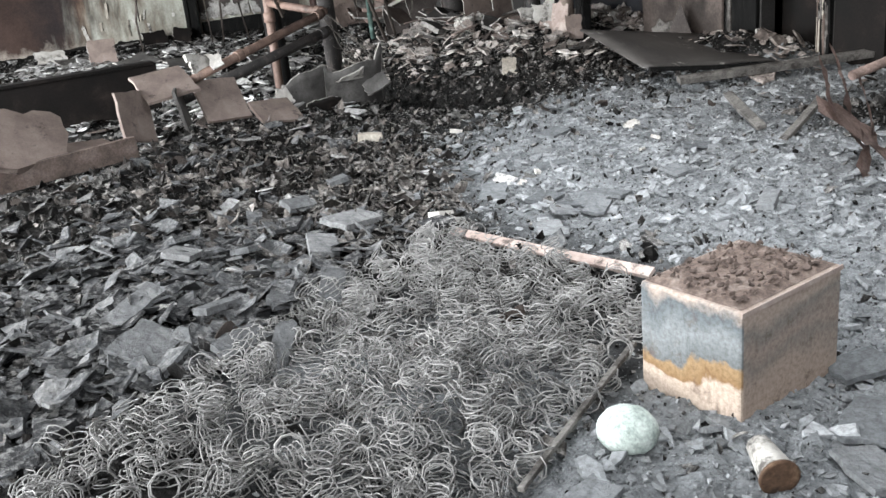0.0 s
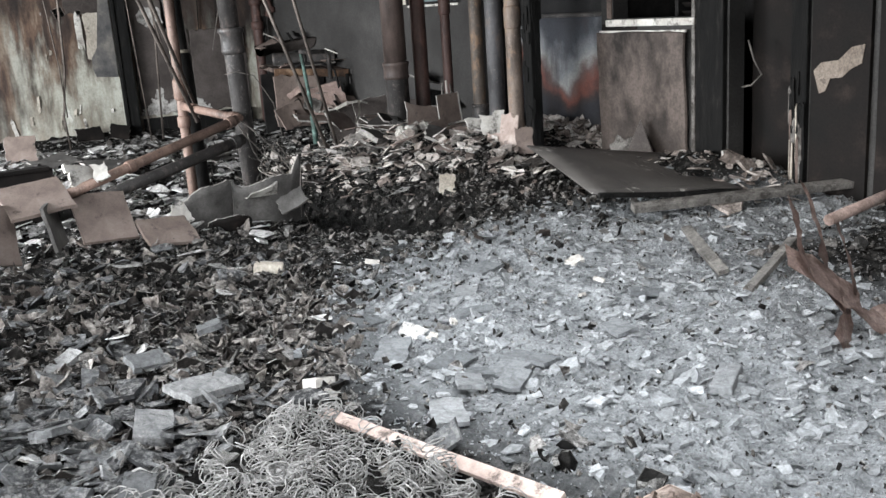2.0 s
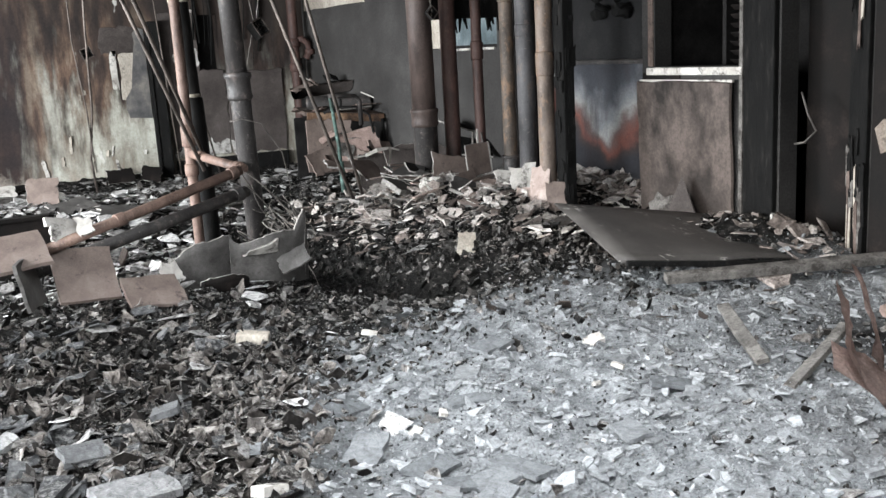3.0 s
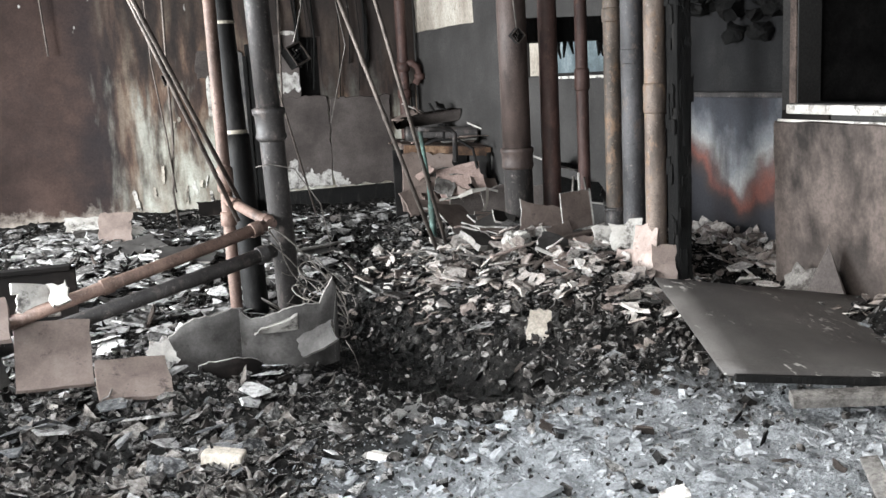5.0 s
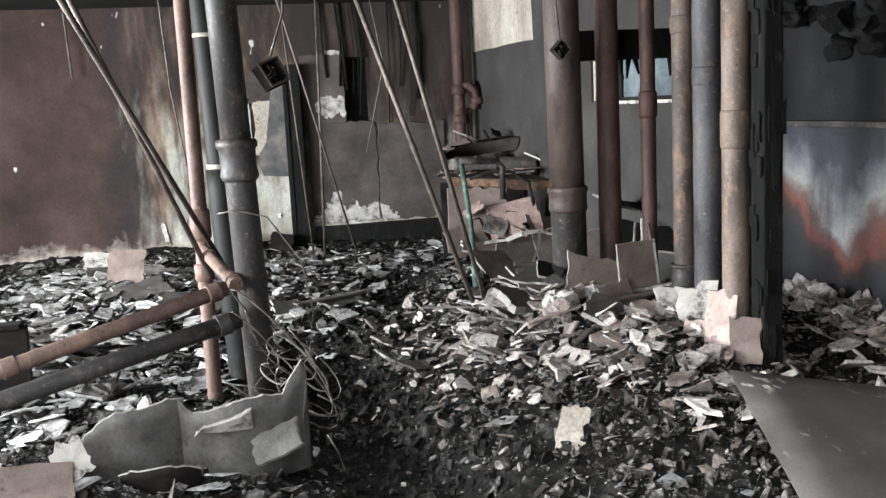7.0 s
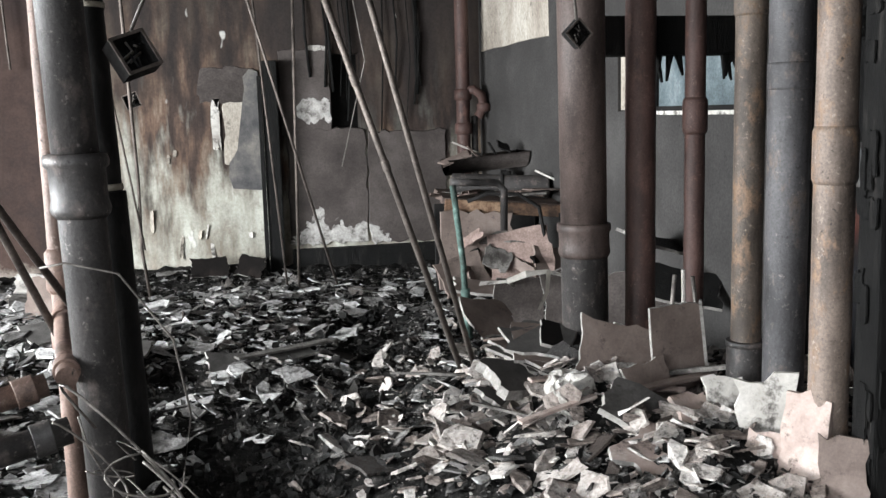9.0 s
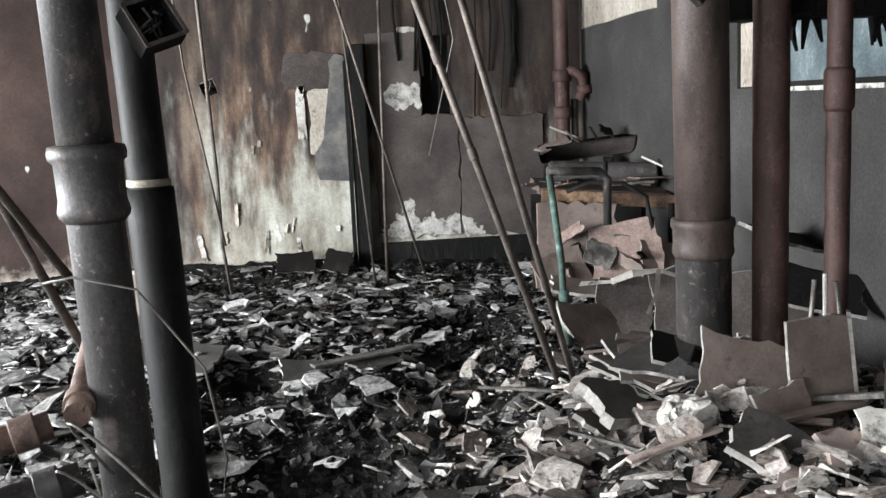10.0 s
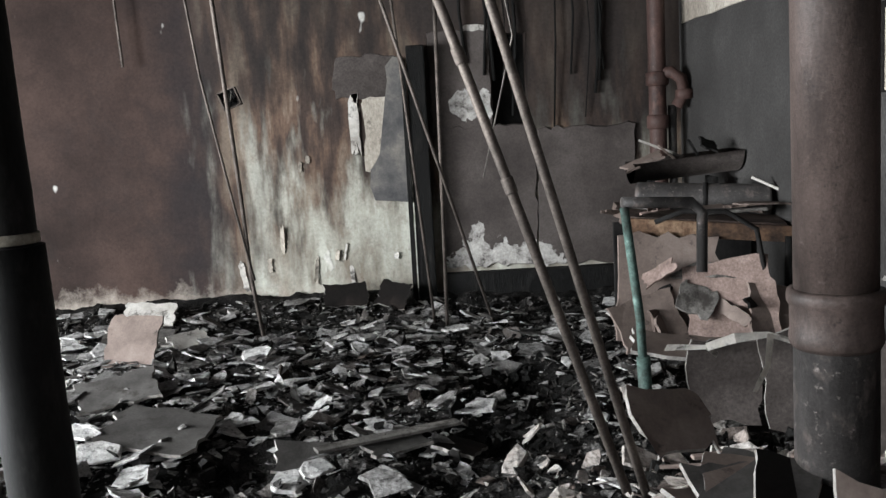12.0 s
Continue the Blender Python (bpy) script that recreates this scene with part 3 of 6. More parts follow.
def lathe(profile, x, y, sides=32):
    """A turned form: radius and height pairs round a vertical axis."""
    bm = bmesh.new()
    rings = [[bm.verts.new((x + r * math.cos(2 * math.pi * j / sides), y + r * math.sin(2 * math.pi * j / sides), z)) for j in range(sides)] for r, z in profile]
    for a, c in zip(rings, rings[1:]):
        for j in range(sides):
            bm.faces.new((a[j], a[(j + 1) % sides], c[(j + 1) % sides], c[j])).smooth = True
    bm.faces.new(rings[0][::-1])
    bm.faces.new(rings[-1])
    return bm


def broken_plate(wide, high, thick, rnd, steps=5, rough=0.06, bow=0.0):
    """A plate in its own x-y plane, with a broken, uneven outline and a slight bow."""
    bm = bmesh.new()
    ring = []
    cs = [(-0.5, -0.5), (0.5, -0.5), (0.5, 0.5), (-0.5, 0.5)]
    for k in range(4):
        a, c = cs[k], cs[(k + 1) % 4]
        for j in range(steps):
            f = j / steps
            px, py = a[0] + (c[0] - a[0]) * f, a[1] + (c[1] - a[1]) * f
            ring.append((px * wide + rnd.uniform(-1, 1) * rough * wide, py * high + rnd.uniform(-1, 1) * rough * high))
    lo = [bm.verts.new((x, y, -thick / 2 + bow * (x / wide) ** 2)) for x, y in ring]
    hi = [bm.verts.new((x * 0.985, y * 0.985, thick / 2 + bow * (x / wide) ** 2)) for x, y in ring]
    n = len(ring)
    bm.faces.new(lo[::-1])
    bm.faces.new(hi)
    for k in range(n):
        bm.faces.new((lo[k], lo[(k + 1) % n], hi[(k + 1) % n], hi[k]))
    bmesh.ops.triangulate(bm, faces=[f for f in bm.faces if len(f.verts) > 4])
    return bm


# ---- the rubble surface ----
GX0, GX1, GY0, GY1, STEP = -7.1, 2.9, -8.1, 8.88, 0.025


def bell(x, y, cx, cy, rx, ry):
    return np.exp(-(((x - cx) / rx) ** 2 + ((y - cy) / ry) ** 2))


# hollows in the rubble, blackened to deepen their shade: centre, radii and depth
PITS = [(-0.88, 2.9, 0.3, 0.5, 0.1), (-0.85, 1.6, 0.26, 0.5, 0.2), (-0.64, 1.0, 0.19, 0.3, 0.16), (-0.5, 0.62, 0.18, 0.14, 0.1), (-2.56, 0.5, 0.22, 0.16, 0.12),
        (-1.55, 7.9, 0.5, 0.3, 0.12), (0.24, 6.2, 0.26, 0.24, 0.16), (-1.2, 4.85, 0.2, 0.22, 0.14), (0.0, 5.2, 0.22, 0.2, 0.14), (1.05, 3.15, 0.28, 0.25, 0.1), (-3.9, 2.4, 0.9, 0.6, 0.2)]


def mound(x, y):
    z = 0.19 + 0.50 * bell(x, y, 0.95, 2.9, 0.8, 1.3) + 0.16 * bell(x, y, 1.6, 0.3, 0.9, 1.0)
    z = z + 0.13 * bell(x, y, 0.1, 1.2, 0.9, 1.0) + 0.17 * bell(x, y, -2.4, 1.5, 0.9, 0.8) + 0.12 * bell(x, y, -2.0, 6.0, 1.3, 1.6)
    z = z - 0.14 * bell(x, y, -0.75, 2.5, 0.4, 1.2) - 0.1 * bell(x, y, -0.75, 1.35, 0.3, 0.5) - 0.09 * bell(x, y, 0.2, 8.6, 2.0, 0.9) + 0.1 * bell(x, y, -4.0, 0.3, 1.2, 0.9) - 0.05 * bell(x, y, -1.3, -1.2, 1.1, 1.2) - 0.2 * bell(x, y, 1.0, 2.55, 0.26, 0.22)
    z = z + 0.16 * bell(x, y, -1.2, 8.9, 3.0, 0.45) + 0.12 * bell(x, y, 1.75, -0.1, 0.4, 0.7)
    z = z + 0.3 * bell(x, y, 2.3, 2.3, 0.5, 0.9)
    for px, py, rx, ry, deep in PITS:
        z = z - deep * bell(x, y, px, py, rx, ry)
    return z


gx, gy = np.arange(GX0, GX1 + 1e-6, STEP), np.arange(GY0, GY1 + 1e-6, STEP)
XX, YY = np.meshgrid(gx, gy)
LUMPS = np.array([[noise.noise((x * 3.1, y * 3.1, 0.3)) * 0.04 + noise.noise((x * 8.0, y * 8.0, 5.0)) * 0.024 + noise.noise((x * 17.0, y * 17.0, 9.0)) * 0.022 - abs(noise.noise((x * 33.0, y * 33.0, 2.0))) * 0.026 + 0.008 for x in gx] for y in gy])
HEAVES = np.array([[noise.noise((x * 5.0, y * 5.0, 7.3)) + 0.6 * noise.noise((x * 11.0, y * 11.0, 1.7)) for x in gx] for y in gy])
ZZ = np.maximum(mound(XX, YY), 0.045) + LUMPS * 0.95 + 0.07 * HEAVES * bell(XX, YY, -2.9, -0.2, 1.2, 1.2)
ZZ = np.maximum(ZZ, 0.012 + 0.1 * np.abs(LUMPS))


def height(x, y):
    """The rubble's height, read from the grid."""
    i = np.clip((np.asarray(x) - GX0) / STEP, 0, len(gx) - 1.001)
    j = np.clip((np.asarray(y) - GY0) / STEP, 0, len(gy) - 1.001)
    a, c = i.astype(int), j.astype(int)
    f, h = i - a, j - c
    return (ZZ[c, a] * (1 - f) + ZZ[c, a + 1] * f) * (1 - h) + (ZZ[c + 1, a] * (1 - f) + ZZ[c + 1, a + 1] * f) * h


def ground_at(x, y):
    return float(height(np.array([x]), np.array([y]))[0])


def array_mesh(name, verts, faces, material, smooth=False):
    me = bpy.data.meshes.new(name)
    me.from_pydata(verts, [], faces)
    if smooth:
        me.polygons.foreach_set("use_smooth", [True] * len(me.polygons))
    me.materials.append(material)
    return new(name, me)


nx, ny = len(gx), len(gy)
idx = np.arange(nx * ny).reshape(ny, nx)
quads = np.stack([idx[:-1, :-1], idx[:-1, 1:], idx[1:, 1:], idx[1:, :-1]], -1).reshape(-1, 4)
bed = array_mesh("ash_bed", np.stack([XX, YY, ZZ], -1).reshape(-1, 3).tolist(), quads.tolist(), m_bed, True)
tagged(bed, "bed of grey ash and black char covering the floor", "ash", kind="stuff")

rng = np.random.default_rng(11)


def turned(a, b, c):
    """Rotation matrices from three angle arrays."""
    ca, sa, cb, sb, cc, sc = np.cos(a), np.sin(a), np.cos(b), np.sin(b), np.cos(c), np.sin(c)
    o, i = np.zeros_like(a), np.ones_like(a)
    rx = np.stack([i, o, o, o, ca, -sa, o, sa, ca], -1).reshape(-1, 3, 3)
    ry = np.stack([cb, o, sb, o, i, o, -sb, o, cb], -1).reshape(-1, 3, 3)
    rz = np.stack([cc, -sc, o, sc, cc, o, o, o, i], -1).reshape(-1, 3, 3)
    return rz @ ry @ rx


def chips(x, y, size, flat, tilt, lift, sides=5, curl=0.0):
    """Broken pieces lying every way on the rubble: jagged prisms, bowed by up to the given curl, with a raised or sunken middle."""
    n = len(x)
    ang = (np.arange(sides) + rng.uniform(-0.38, 0.38, (n, sides))) * 2 * np.pi / sides
    rad = size[:, None] * rng.uniform(0.32 if curl else 0.42, 1.0, (n, sides))
    long = rng.uniform(0.4, 1.0, n)[:, None]
    px, py = rad * np.cos(ang), rad * np.sin(ang) * long
    th = (size * flat * rng.uniform(0.6, 1.5, n))[:, None]
    bow = (curl * rng.uniform(-1, 1, n) / size)[:, None] * px ** 2
    lo = np.stack([px, py, bow - th / 2], -1)
    hi = np.stack([px * 0.9, py * 0.9, bow + th / 2 + size[:, None] * rng.uniform(-0.07, 0.07, px.shape)], -1)
    mid = np.zeros((n, 1, 3))
    mid[:, 0, 2] = th[:, 0] * rng.uniform(0.2, 0.8, n)
    v = np.concatenate([lo, hi, mid] if curl else [lo, hi], 1)
    rot = turned(rng.normal(0, tilt, n), rng.normal(0, tilt, n), rng.uniform(0, 6.28, n))
    v = np.einsum("nij,nkj->nki", rot, v)
    v[:, :, 0] += x[:, None]
    v[:, :, 1] += y[:, None]
    v[:, :, 2] += (height(x, y) + lift * size * rng.uniform(0.1, 1.0, n))[:, None]
    k = v.shape[1]
    base = (np.arange(n) * k)[:, None]
    faces = (base + np.arange(sides)[::-1]).tolist() if sides > 4 else []
    if curl:
        for j in range(sides):
            faces += (base + np.array([sides + j, sides + (j + 1) % sides, 2 * sides])).tolist()
    else:
        faces += (base + sides + np.arange(sides)).tolist()
    for j in range(sides):
        faces += (base + np.array([j, (j + 1) % sides, sides + (j + 1) % sides, sides + j])).tolist()
    return v.reshape(-1, 3).tolist(), faces


def strewn(name, count, region, low, high, flat, tilt, lift, material, label, sides=5, skew=2.8, curl=0.0):
    x0, x1, y0, y1, keep = region
    x, y = rng.uniform(x0, x1, count * 9), rng.uniform(y0, y1, count * 9)
    ok = rng.uniform(0, 1, len(x)) < keep(x, y)
    x, y = x[ok][:count], y[ok][:count]
    size = low * (high / low) ** (rng.uniform(0, 1, len(x)) ** skew)
    v, f = chips(x, y, size, flat, tilt, lift, sides, curl)
    return tagged(array_mesh(name, v, f, material), label, "rubble", kind="stuff")


# where the black pieces lie: real char, and shade put into the colour
def shady_char(x, y):
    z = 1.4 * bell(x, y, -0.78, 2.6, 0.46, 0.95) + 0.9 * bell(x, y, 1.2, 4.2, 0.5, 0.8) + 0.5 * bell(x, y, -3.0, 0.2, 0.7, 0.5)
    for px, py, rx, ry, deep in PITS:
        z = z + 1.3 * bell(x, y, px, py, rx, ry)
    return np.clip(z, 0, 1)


def ashy(x, y):
    return np.clip(np.clip(1.25 - ((x + 1.0) / 1.55) ** 2 - ((y + 1.8) / 2.2) ** 2, 0, 1) + 0.9 * bell(x, y, -2.3, -4.4, 1.0, 0.6) + 0.9 * bell(x, y, -1.2, -3.8, 1.0, 0.9) + 1.2 * bell(x, y, 0.1, -0.25, 0.8, 0.5) + 1.1 * bell(x, y, 1.3, -1.0, 1.0, 0.6) + 1.6 * bell(x, y, -3.1, -4.3, 1.1, 0.55), 0, 1)


ash_mask = bed.data.attributes.new("ash", "FLOAT", "POINT")
ash_mask.data.foreach_set("value", np.maximum(ashy(XX, YY), 0.62 * bell(XX, YY, -3.7, -3.1, 1.2, 1.0)).reshape(-1).astype(np.float32))


def springy(x, y):
    return ((x < -2.62 + 0.0 * y) & (x > -5.0) & (y > -4.6) & (y < -1.85 - 0.5 * np.clip(-3.0 - x, 0, 9)) & (y > -3.5 + (x + 2.95) * 0.5)).astype(float)


def plastery(x, y):
    return np.clip(1.6 * bell(x, y, 0.68, 2.8, 0.75, 1.25) + 0.8 * bell(x, y, 2.1, 2.3, 0.4, 0.8) + 0.4 * bell(x, y, 1.7, -0.2, 0.4, 0.7), 0, 1)


def slaty(x, y):
    return np.clip(1.3 * bell(x, y, -3.95, -1.5, 0.75, 0.9) + 0.9 * bell(x, y, -4.5, -2.0, 0.7, 0.7) + 0.25 * bell(x, y, -2.9, 0.5, 1.0, 0.6), 0, 1) * (1 - springy(x, y)) * (1 - shady_char(x, y))


def tiley(x, y):
    return np.clip(0.9 * bell(x, y, -2.3, 7.6, 0.8, 0.9) + 0.45 * bell(x, y, -0.5, 5.5, 1.0, 0.8) + 1.5 * bell(x, y, -2.6, 4.6, 1.2, 2.4) + 0.9 * bell(x, y, -0.6, 7.4, 1.6, 1.3) + 0.12 * bell(x, y, -3.6, -1.3, 0.9, 1.1), 0, 1) * (1 - shady_char(x, y))


def darkly(x, y):
    return np.clip(1.0 - ashy(x, y) - 0.6 * plastery(x, y) - 0.6 * tiley(x, y) - 0.5 * slaty(x, y) - 0.75 * springy(x, y), 0.04, 1) * (1 - 0.9 * shady_char(x, y))


NEAR = (-5.2, 2.2, -5.3, 8.7)
strewn("ash_rubble", 13000, (*NEAR, ashy), 0.008, 0.085, 0.16, 0.26, 0.2, m_rub_ash, "pale blue-grey ashen rubble in small flakes", 5, 3.0, 0.12)
strewn("shade_black_cinders", 12000, (-4.6, 2.0, -0.8, 8.4, shady_char), 0.006, 0.07, 0.35, 0.8, 0.4, m_rub_black, "black wet-looking cinders and char, also standing for shade in hollows")
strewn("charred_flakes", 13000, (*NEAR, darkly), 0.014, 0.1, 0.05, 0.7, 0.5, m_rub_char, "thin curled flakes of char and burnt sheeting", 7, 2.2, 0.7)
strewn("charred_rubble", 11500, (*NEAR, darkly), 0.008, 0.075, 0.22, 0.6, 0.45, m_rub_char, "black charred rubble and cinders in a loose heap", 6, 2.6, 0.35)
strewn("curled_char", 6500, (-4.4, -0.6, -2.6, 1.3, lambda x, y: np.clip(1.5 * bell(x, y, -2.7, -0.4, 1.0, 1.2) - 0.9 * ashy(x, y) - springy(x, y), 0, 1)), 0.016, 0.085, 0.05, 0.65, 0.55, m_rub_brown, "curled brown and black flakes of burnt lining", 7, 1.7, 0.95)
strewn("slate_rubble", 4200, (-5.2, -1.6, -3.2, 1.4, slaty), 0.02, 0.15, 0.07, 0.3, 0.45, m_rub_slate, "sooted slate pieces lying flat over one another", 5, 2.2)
strewn("tile_rubble", 12000, (*NEAR, tiley), 0.012, 0.18, 0.045, 0.2, 0.4, m_rub_tile, "broken grey tile and slate fragments strewn flat", 6, 3.6)
strewn("plaster_rubble", 12500, (*NEAR, plastery), 0.01, 0.15, 0.08, 0.4, 0.45, m_rub_plaster, "broken plaster and tile rubble heaped at the pipes", 6, 3.3)
strewn("cinder_grit", 28000, (*NEAR, lambda x, y: np.clip(1 - 0.75 * springy(x, y) - 0.8 * shady_char(x, y), 0, 1)), 0.005, 0.022, 0.55, 1.2, 0.6, m_rub_char, "fine black and grey cinder grit", 4)
strewn("ash_grit", 30000, (*NEAR, ashy), 0.005, 0.02, 0.45, 1.2, 0.6, m_rub_ash, "fine pale ash grit", 4)
strewn("char_lumps", 4500, (-3.0, 1.1, -0.7, 2.2, lambda x, y: np.clip(1 - shady_char(x, y) - 0.8 * ashy(x, y), 0, 1)), 0.012, 0.05, 0.6, 0.9, 0.5, m_rub_char, "lumps of char and scorched plaster in a loose heap", 6, 1.8, 0.3)
strewn("east_rubble", 1500, (1.95, 2.75, 1.3, 3.3, lambda x, y: np.ones_like(x)), 0.02, 0.12, 0.25, 0.7, 0.5, m_rub_plaster, "broken rubble heaped in the alcove")

# ---- structure ----


def wall_with_openings(name, material, along, inner, outer, a0, a1, holes, label):
    """A wall with thickness, between heights 0 and TOP, cut right through at each hole (from, to, low, high)."""
    bm = bmesh.new()

    def piece(p, q, z0, z1):
        if q - p > 1e-4 and z1 - z0 > 1e-4:
            lo, hi = min(inner, outer), max(inner, outer)
            if along == "y":
                add_box(bm, lo, hi, p, q, z0, z1)
            else:
                add_box(bm, p, q, lo, hi, z0, z1)
    at = a0
    for p, q, z0, z1 in sorted(holes):
        piece(at, p, 0, TOP)
        piece(p, q, 0, z0)
        piece(p, q, z1, TOP)
        at = q
    piece(at, a1, 0, TOP)
    bmesh.ops.remove_doubles(bm, verts=bm.verts, dist=0.0005)
    return tagged(finish(name, bm, material), label, "wall", kind="structure")


tagged(finish("floor", block(WEST, 3.3, SOUTH, NORTH, -0.15, 0.0, 0), m_floor), "ash-covered concrete floor under the rubble", "floor", kind="structure")
# unseen ceiling, left open in the middle so that added light falls in
roof = bmesh.new()
for x0, x1, y0, y1 in ((WEST - 0.25, -4.0, SOUTH - 0.25, NORTH + 0.25), (-0.6, 3.3, SOUTH - 0.25, NORTH + 0.25), (-4.0, -0.6, SOUTH - 0.25, -5.2), (-4.0, -0.6, 0.2, NORTH + 0.25)):
    add_box(roof, x0, x1, y0, y1, TOP, TOP + 0.2)
tagged(finish("ceiling", roof, m_ceiling), "unseen soot-blackened ceiling with an opening added for light", "ceiling", kind="structure")
wall_with_openings("wall_north", m_north, "x", NORTH, NORTH + 0.25, WEST - 0.25, 3.3, [(0.32, 0.62, 1.65, 2.42)], "smoke-browned plaster wall, pale and flaking low down")
tagged(finish("wall_niche_back", block(0.25, 0.7, NORTH + 0.2, NORTH + 0.249, 1.6, 2.5, 0), m_dark), "near-black back of a wall niche", "wall", kind="structure")
EAST_HOLES = [(1.45, 3.35, 0.0, TOP - 0.001), (0.34, 1.3, 1.545, 2.35), (-0.58, 0.0, 0.0, TOP - 0.001), (3.66, 5.33, 1.77, 2.2)]
wall_with_openings("wall_east", m_greywall, "y", EAST, EAST + 0.18, SOUTH - 0.25, NORTH, EAST_HOLES, "sooted grey painted wall with openings")
# walls closing off the openings, near-black all over
tagged(finish("wall_east_outer", block(3.1, 3.3, SOUTH, NORTH, 0, TOP, 0), m_dark), "near-black wall closing off behind the openings", "wall", kind="structure")
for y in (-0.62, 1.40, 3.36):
    tagged(finish("wall_return", block(EAST + 0.18, 3.1, y - 0.04, y + 0.0, 0, TOP, 0), m_dark), "near-black partition closing off behind the openings", "wall", kind="structure")
wall_with_openings("wall_west", m_masonry, "y", WEST - 0.25, WEST, SOUTH - 0.25, NORTH, [(p, q, 0.9, 2.6) for p, q in WEST_OPENINGS], "sooted masonry wall with open window holes")
wall_with_openings("wall_south", m_masonry, "x", SOUTH - 0.25, SOUTH, WEST, 3.3, [(p, q, 0.9, 2.6) for p, q in SOUTH_OPENINGS], "sooted masonry wall with open window holes")
tagged(finish("baseboard", block(-0.15, 1.5, NORTH - 0.1, NORTH, 0.0, 0.42, 0.012), m_charwood), "charred skirting ledge below the dark panel", "skirting", kind="structure")
tagged(finish("baseboard", block(-1.2, -0.42, NORTH - 0.07, NORTH, 0.0, 0.3, 0.012), m_charwood), "charred skirting board along the plaster wall", "skirting", kind="structure")

# ---- pipes ----


def soil_pipe(x, y, r, z0, collar, label, material, top=TOP, lean=(0, 0), bead=1.0, foot=None):
    """A cast-iron stack: a shaft with a beaded socket, and a second shaft set into it."""
    ob = holder("soil_pipe", label, "pipe", "vertical pipes")
    low, high = collar
    lx, ly = lean
    lower = lathe([(r, z0), (r, low), (r * 1.02, low + 0.005)], x, y)
    socket = lathe([(r * (1 + bead * g), z) for g, z in ((0.02, low), (0.2, low + 0.015), (0.26, low + 0.03), (0.2, low + 0.05), (0.17, low + 0.06), (0.18, high - 0.045), (0.33, high - 0.035), (0.36, high - 0.018), (0.3, high), (0.02, high + 0.004))], x, y)
    upper = lathe([(r * 0.98, high - 0.01), (r * 0.98, top)], x, y)
    for nm, bm in (("lower_shaft", lower), ("socket", socket), ("upper_shaft", upper)):
        for v in bm.verts:
            v.co.x += lx * (v.co.z - low)
            v.co.y += ly * (v.co.z - low)
        part(nm, bm, foot if foot and nm == "lower_shaft" else material, ob, "sooted cast-iron " + nm.replace("_", " "))
    return ob


soil_pipe(-1.355, 2.05, 0.074, 0.1, (1.5, 1.70), "tall sooted cast-iron soil pipe with a beaded socket", m_pipe_black, lean=(-0.03, 0))
soil_pipe(0.86, 3.35, 0.118, 0.3, (1.06, 1.23), "thick sooted cast-iron soil pipe standing in rubble", m_pipe_brown, lean=(-0.03, -0.05), bead=0.42, foot=m_pipe_black)


def plain_pipe(x, y, r, z0, z1, material, label, bands=(), group="vertical pipes", bandmat=None, lean=0.0):
    ob = holder("riser_pipe", label, "pipe", group)
    prof, z, k = [], z0, 0
    while z < z1:
        prof.append((r * (1 + 0.015 * math.sin(k * 2.4)), z))
        z += 0.14
        k += 1
    prof.append((r, z1))
    def leant(bm):
        for v in bm.verts:
            v.co.x += lean * (v.co.z - 1.52)
        return bm
    part("shaft", leant(lathe(prof, x, y, 24)), material, ob)
    for zc, hh, grow in bands:
        part("coupling", leant(lathe([(r * 1.01, zc - hh), (r * grow, zc - hh * 0.8), (r * grow, zc + hh * 0.8), (r * 1.01, zc + hh)], x, y, 24)), bandmat or material, ob, "pipe coupling ring")
    return ob


plain_pipe(-1.40, 3.2, 0.077, 0.1, TOP, m_pipe_dark, "dark sooted riser pipe with two pale joint rings", [(1.52, 0.014, 1.07), (2.28, 0.012, 1.07)], bandmat=m_band, lean=-0.03)
plain_pipe(-1.40, 3.2, 0.092, 0.1, 1.5, m_pipe_dark, "dark sooted lower sleeve round a riser pipe", lean=-0.03)
plain_pipe(-1.55, 2.85, 0.042, 0.1, TOP, m_pipe_pink, "thin scorched red riser pipe with threaded couplings", [(1.22, 0.09, 1.35), (0.95, 0.05, 1.3)])
plain_pipe(1.18, 3.38, 0.077, 0.25, TOP, m_pipe_red, "scorched reddish-brown riser pipe")
plain_pipe(1.37, 3.17, 0.05, 0.25, TOP, m_pipe_red, "slim scorched brown riser pipe with a flaking joint", [(1.75, 0.09, 1.22)])
plain_pipe(1.19, 2.38, 0.062, 0.25, TOP, m_pipe_rust, "rust-spotted riser pipe set in a wider sleeve", [(2.2, 0.05, 1.12)])
plain_pipe(1.19, 2.38, 0.078, 0.2, 0.82, m_pipe_black, "sooted sleeve at a riser pipe's foot", [(0.81, 0.012, 1.06)])
plain_pipe(1.16, 2.06, 0.078, 0.2, TOP, m_pipe_blue, "heat-blued grey riser pipe in a row of three", [(1.9, 0.05, 1.05)])
plain_pipe(1.14, 1.75, 0.07, 0.2, TOP, m_pipe_tan, "rusty tan riser pipe in a row of three", [(1.62, 0.1, 1.1), (2.4, 0.03, 1.08)])
plain_pipe(1.66, 8.66, 0.072, 0.1, TOP, m_pipe_red, "red-painted riser pipe in the wall corner", [(1.97, 0.06, 1.3), (1.62, 0.06, 1.25)])
plain_pipe(1.79, 8.7, 0.035, 0.1, 1.75, m_pipe_black, "thin dark pipe beside the red riser")
valve = holder("pipe_valve", "red-painted valve and bend on the corner riser", "valve")
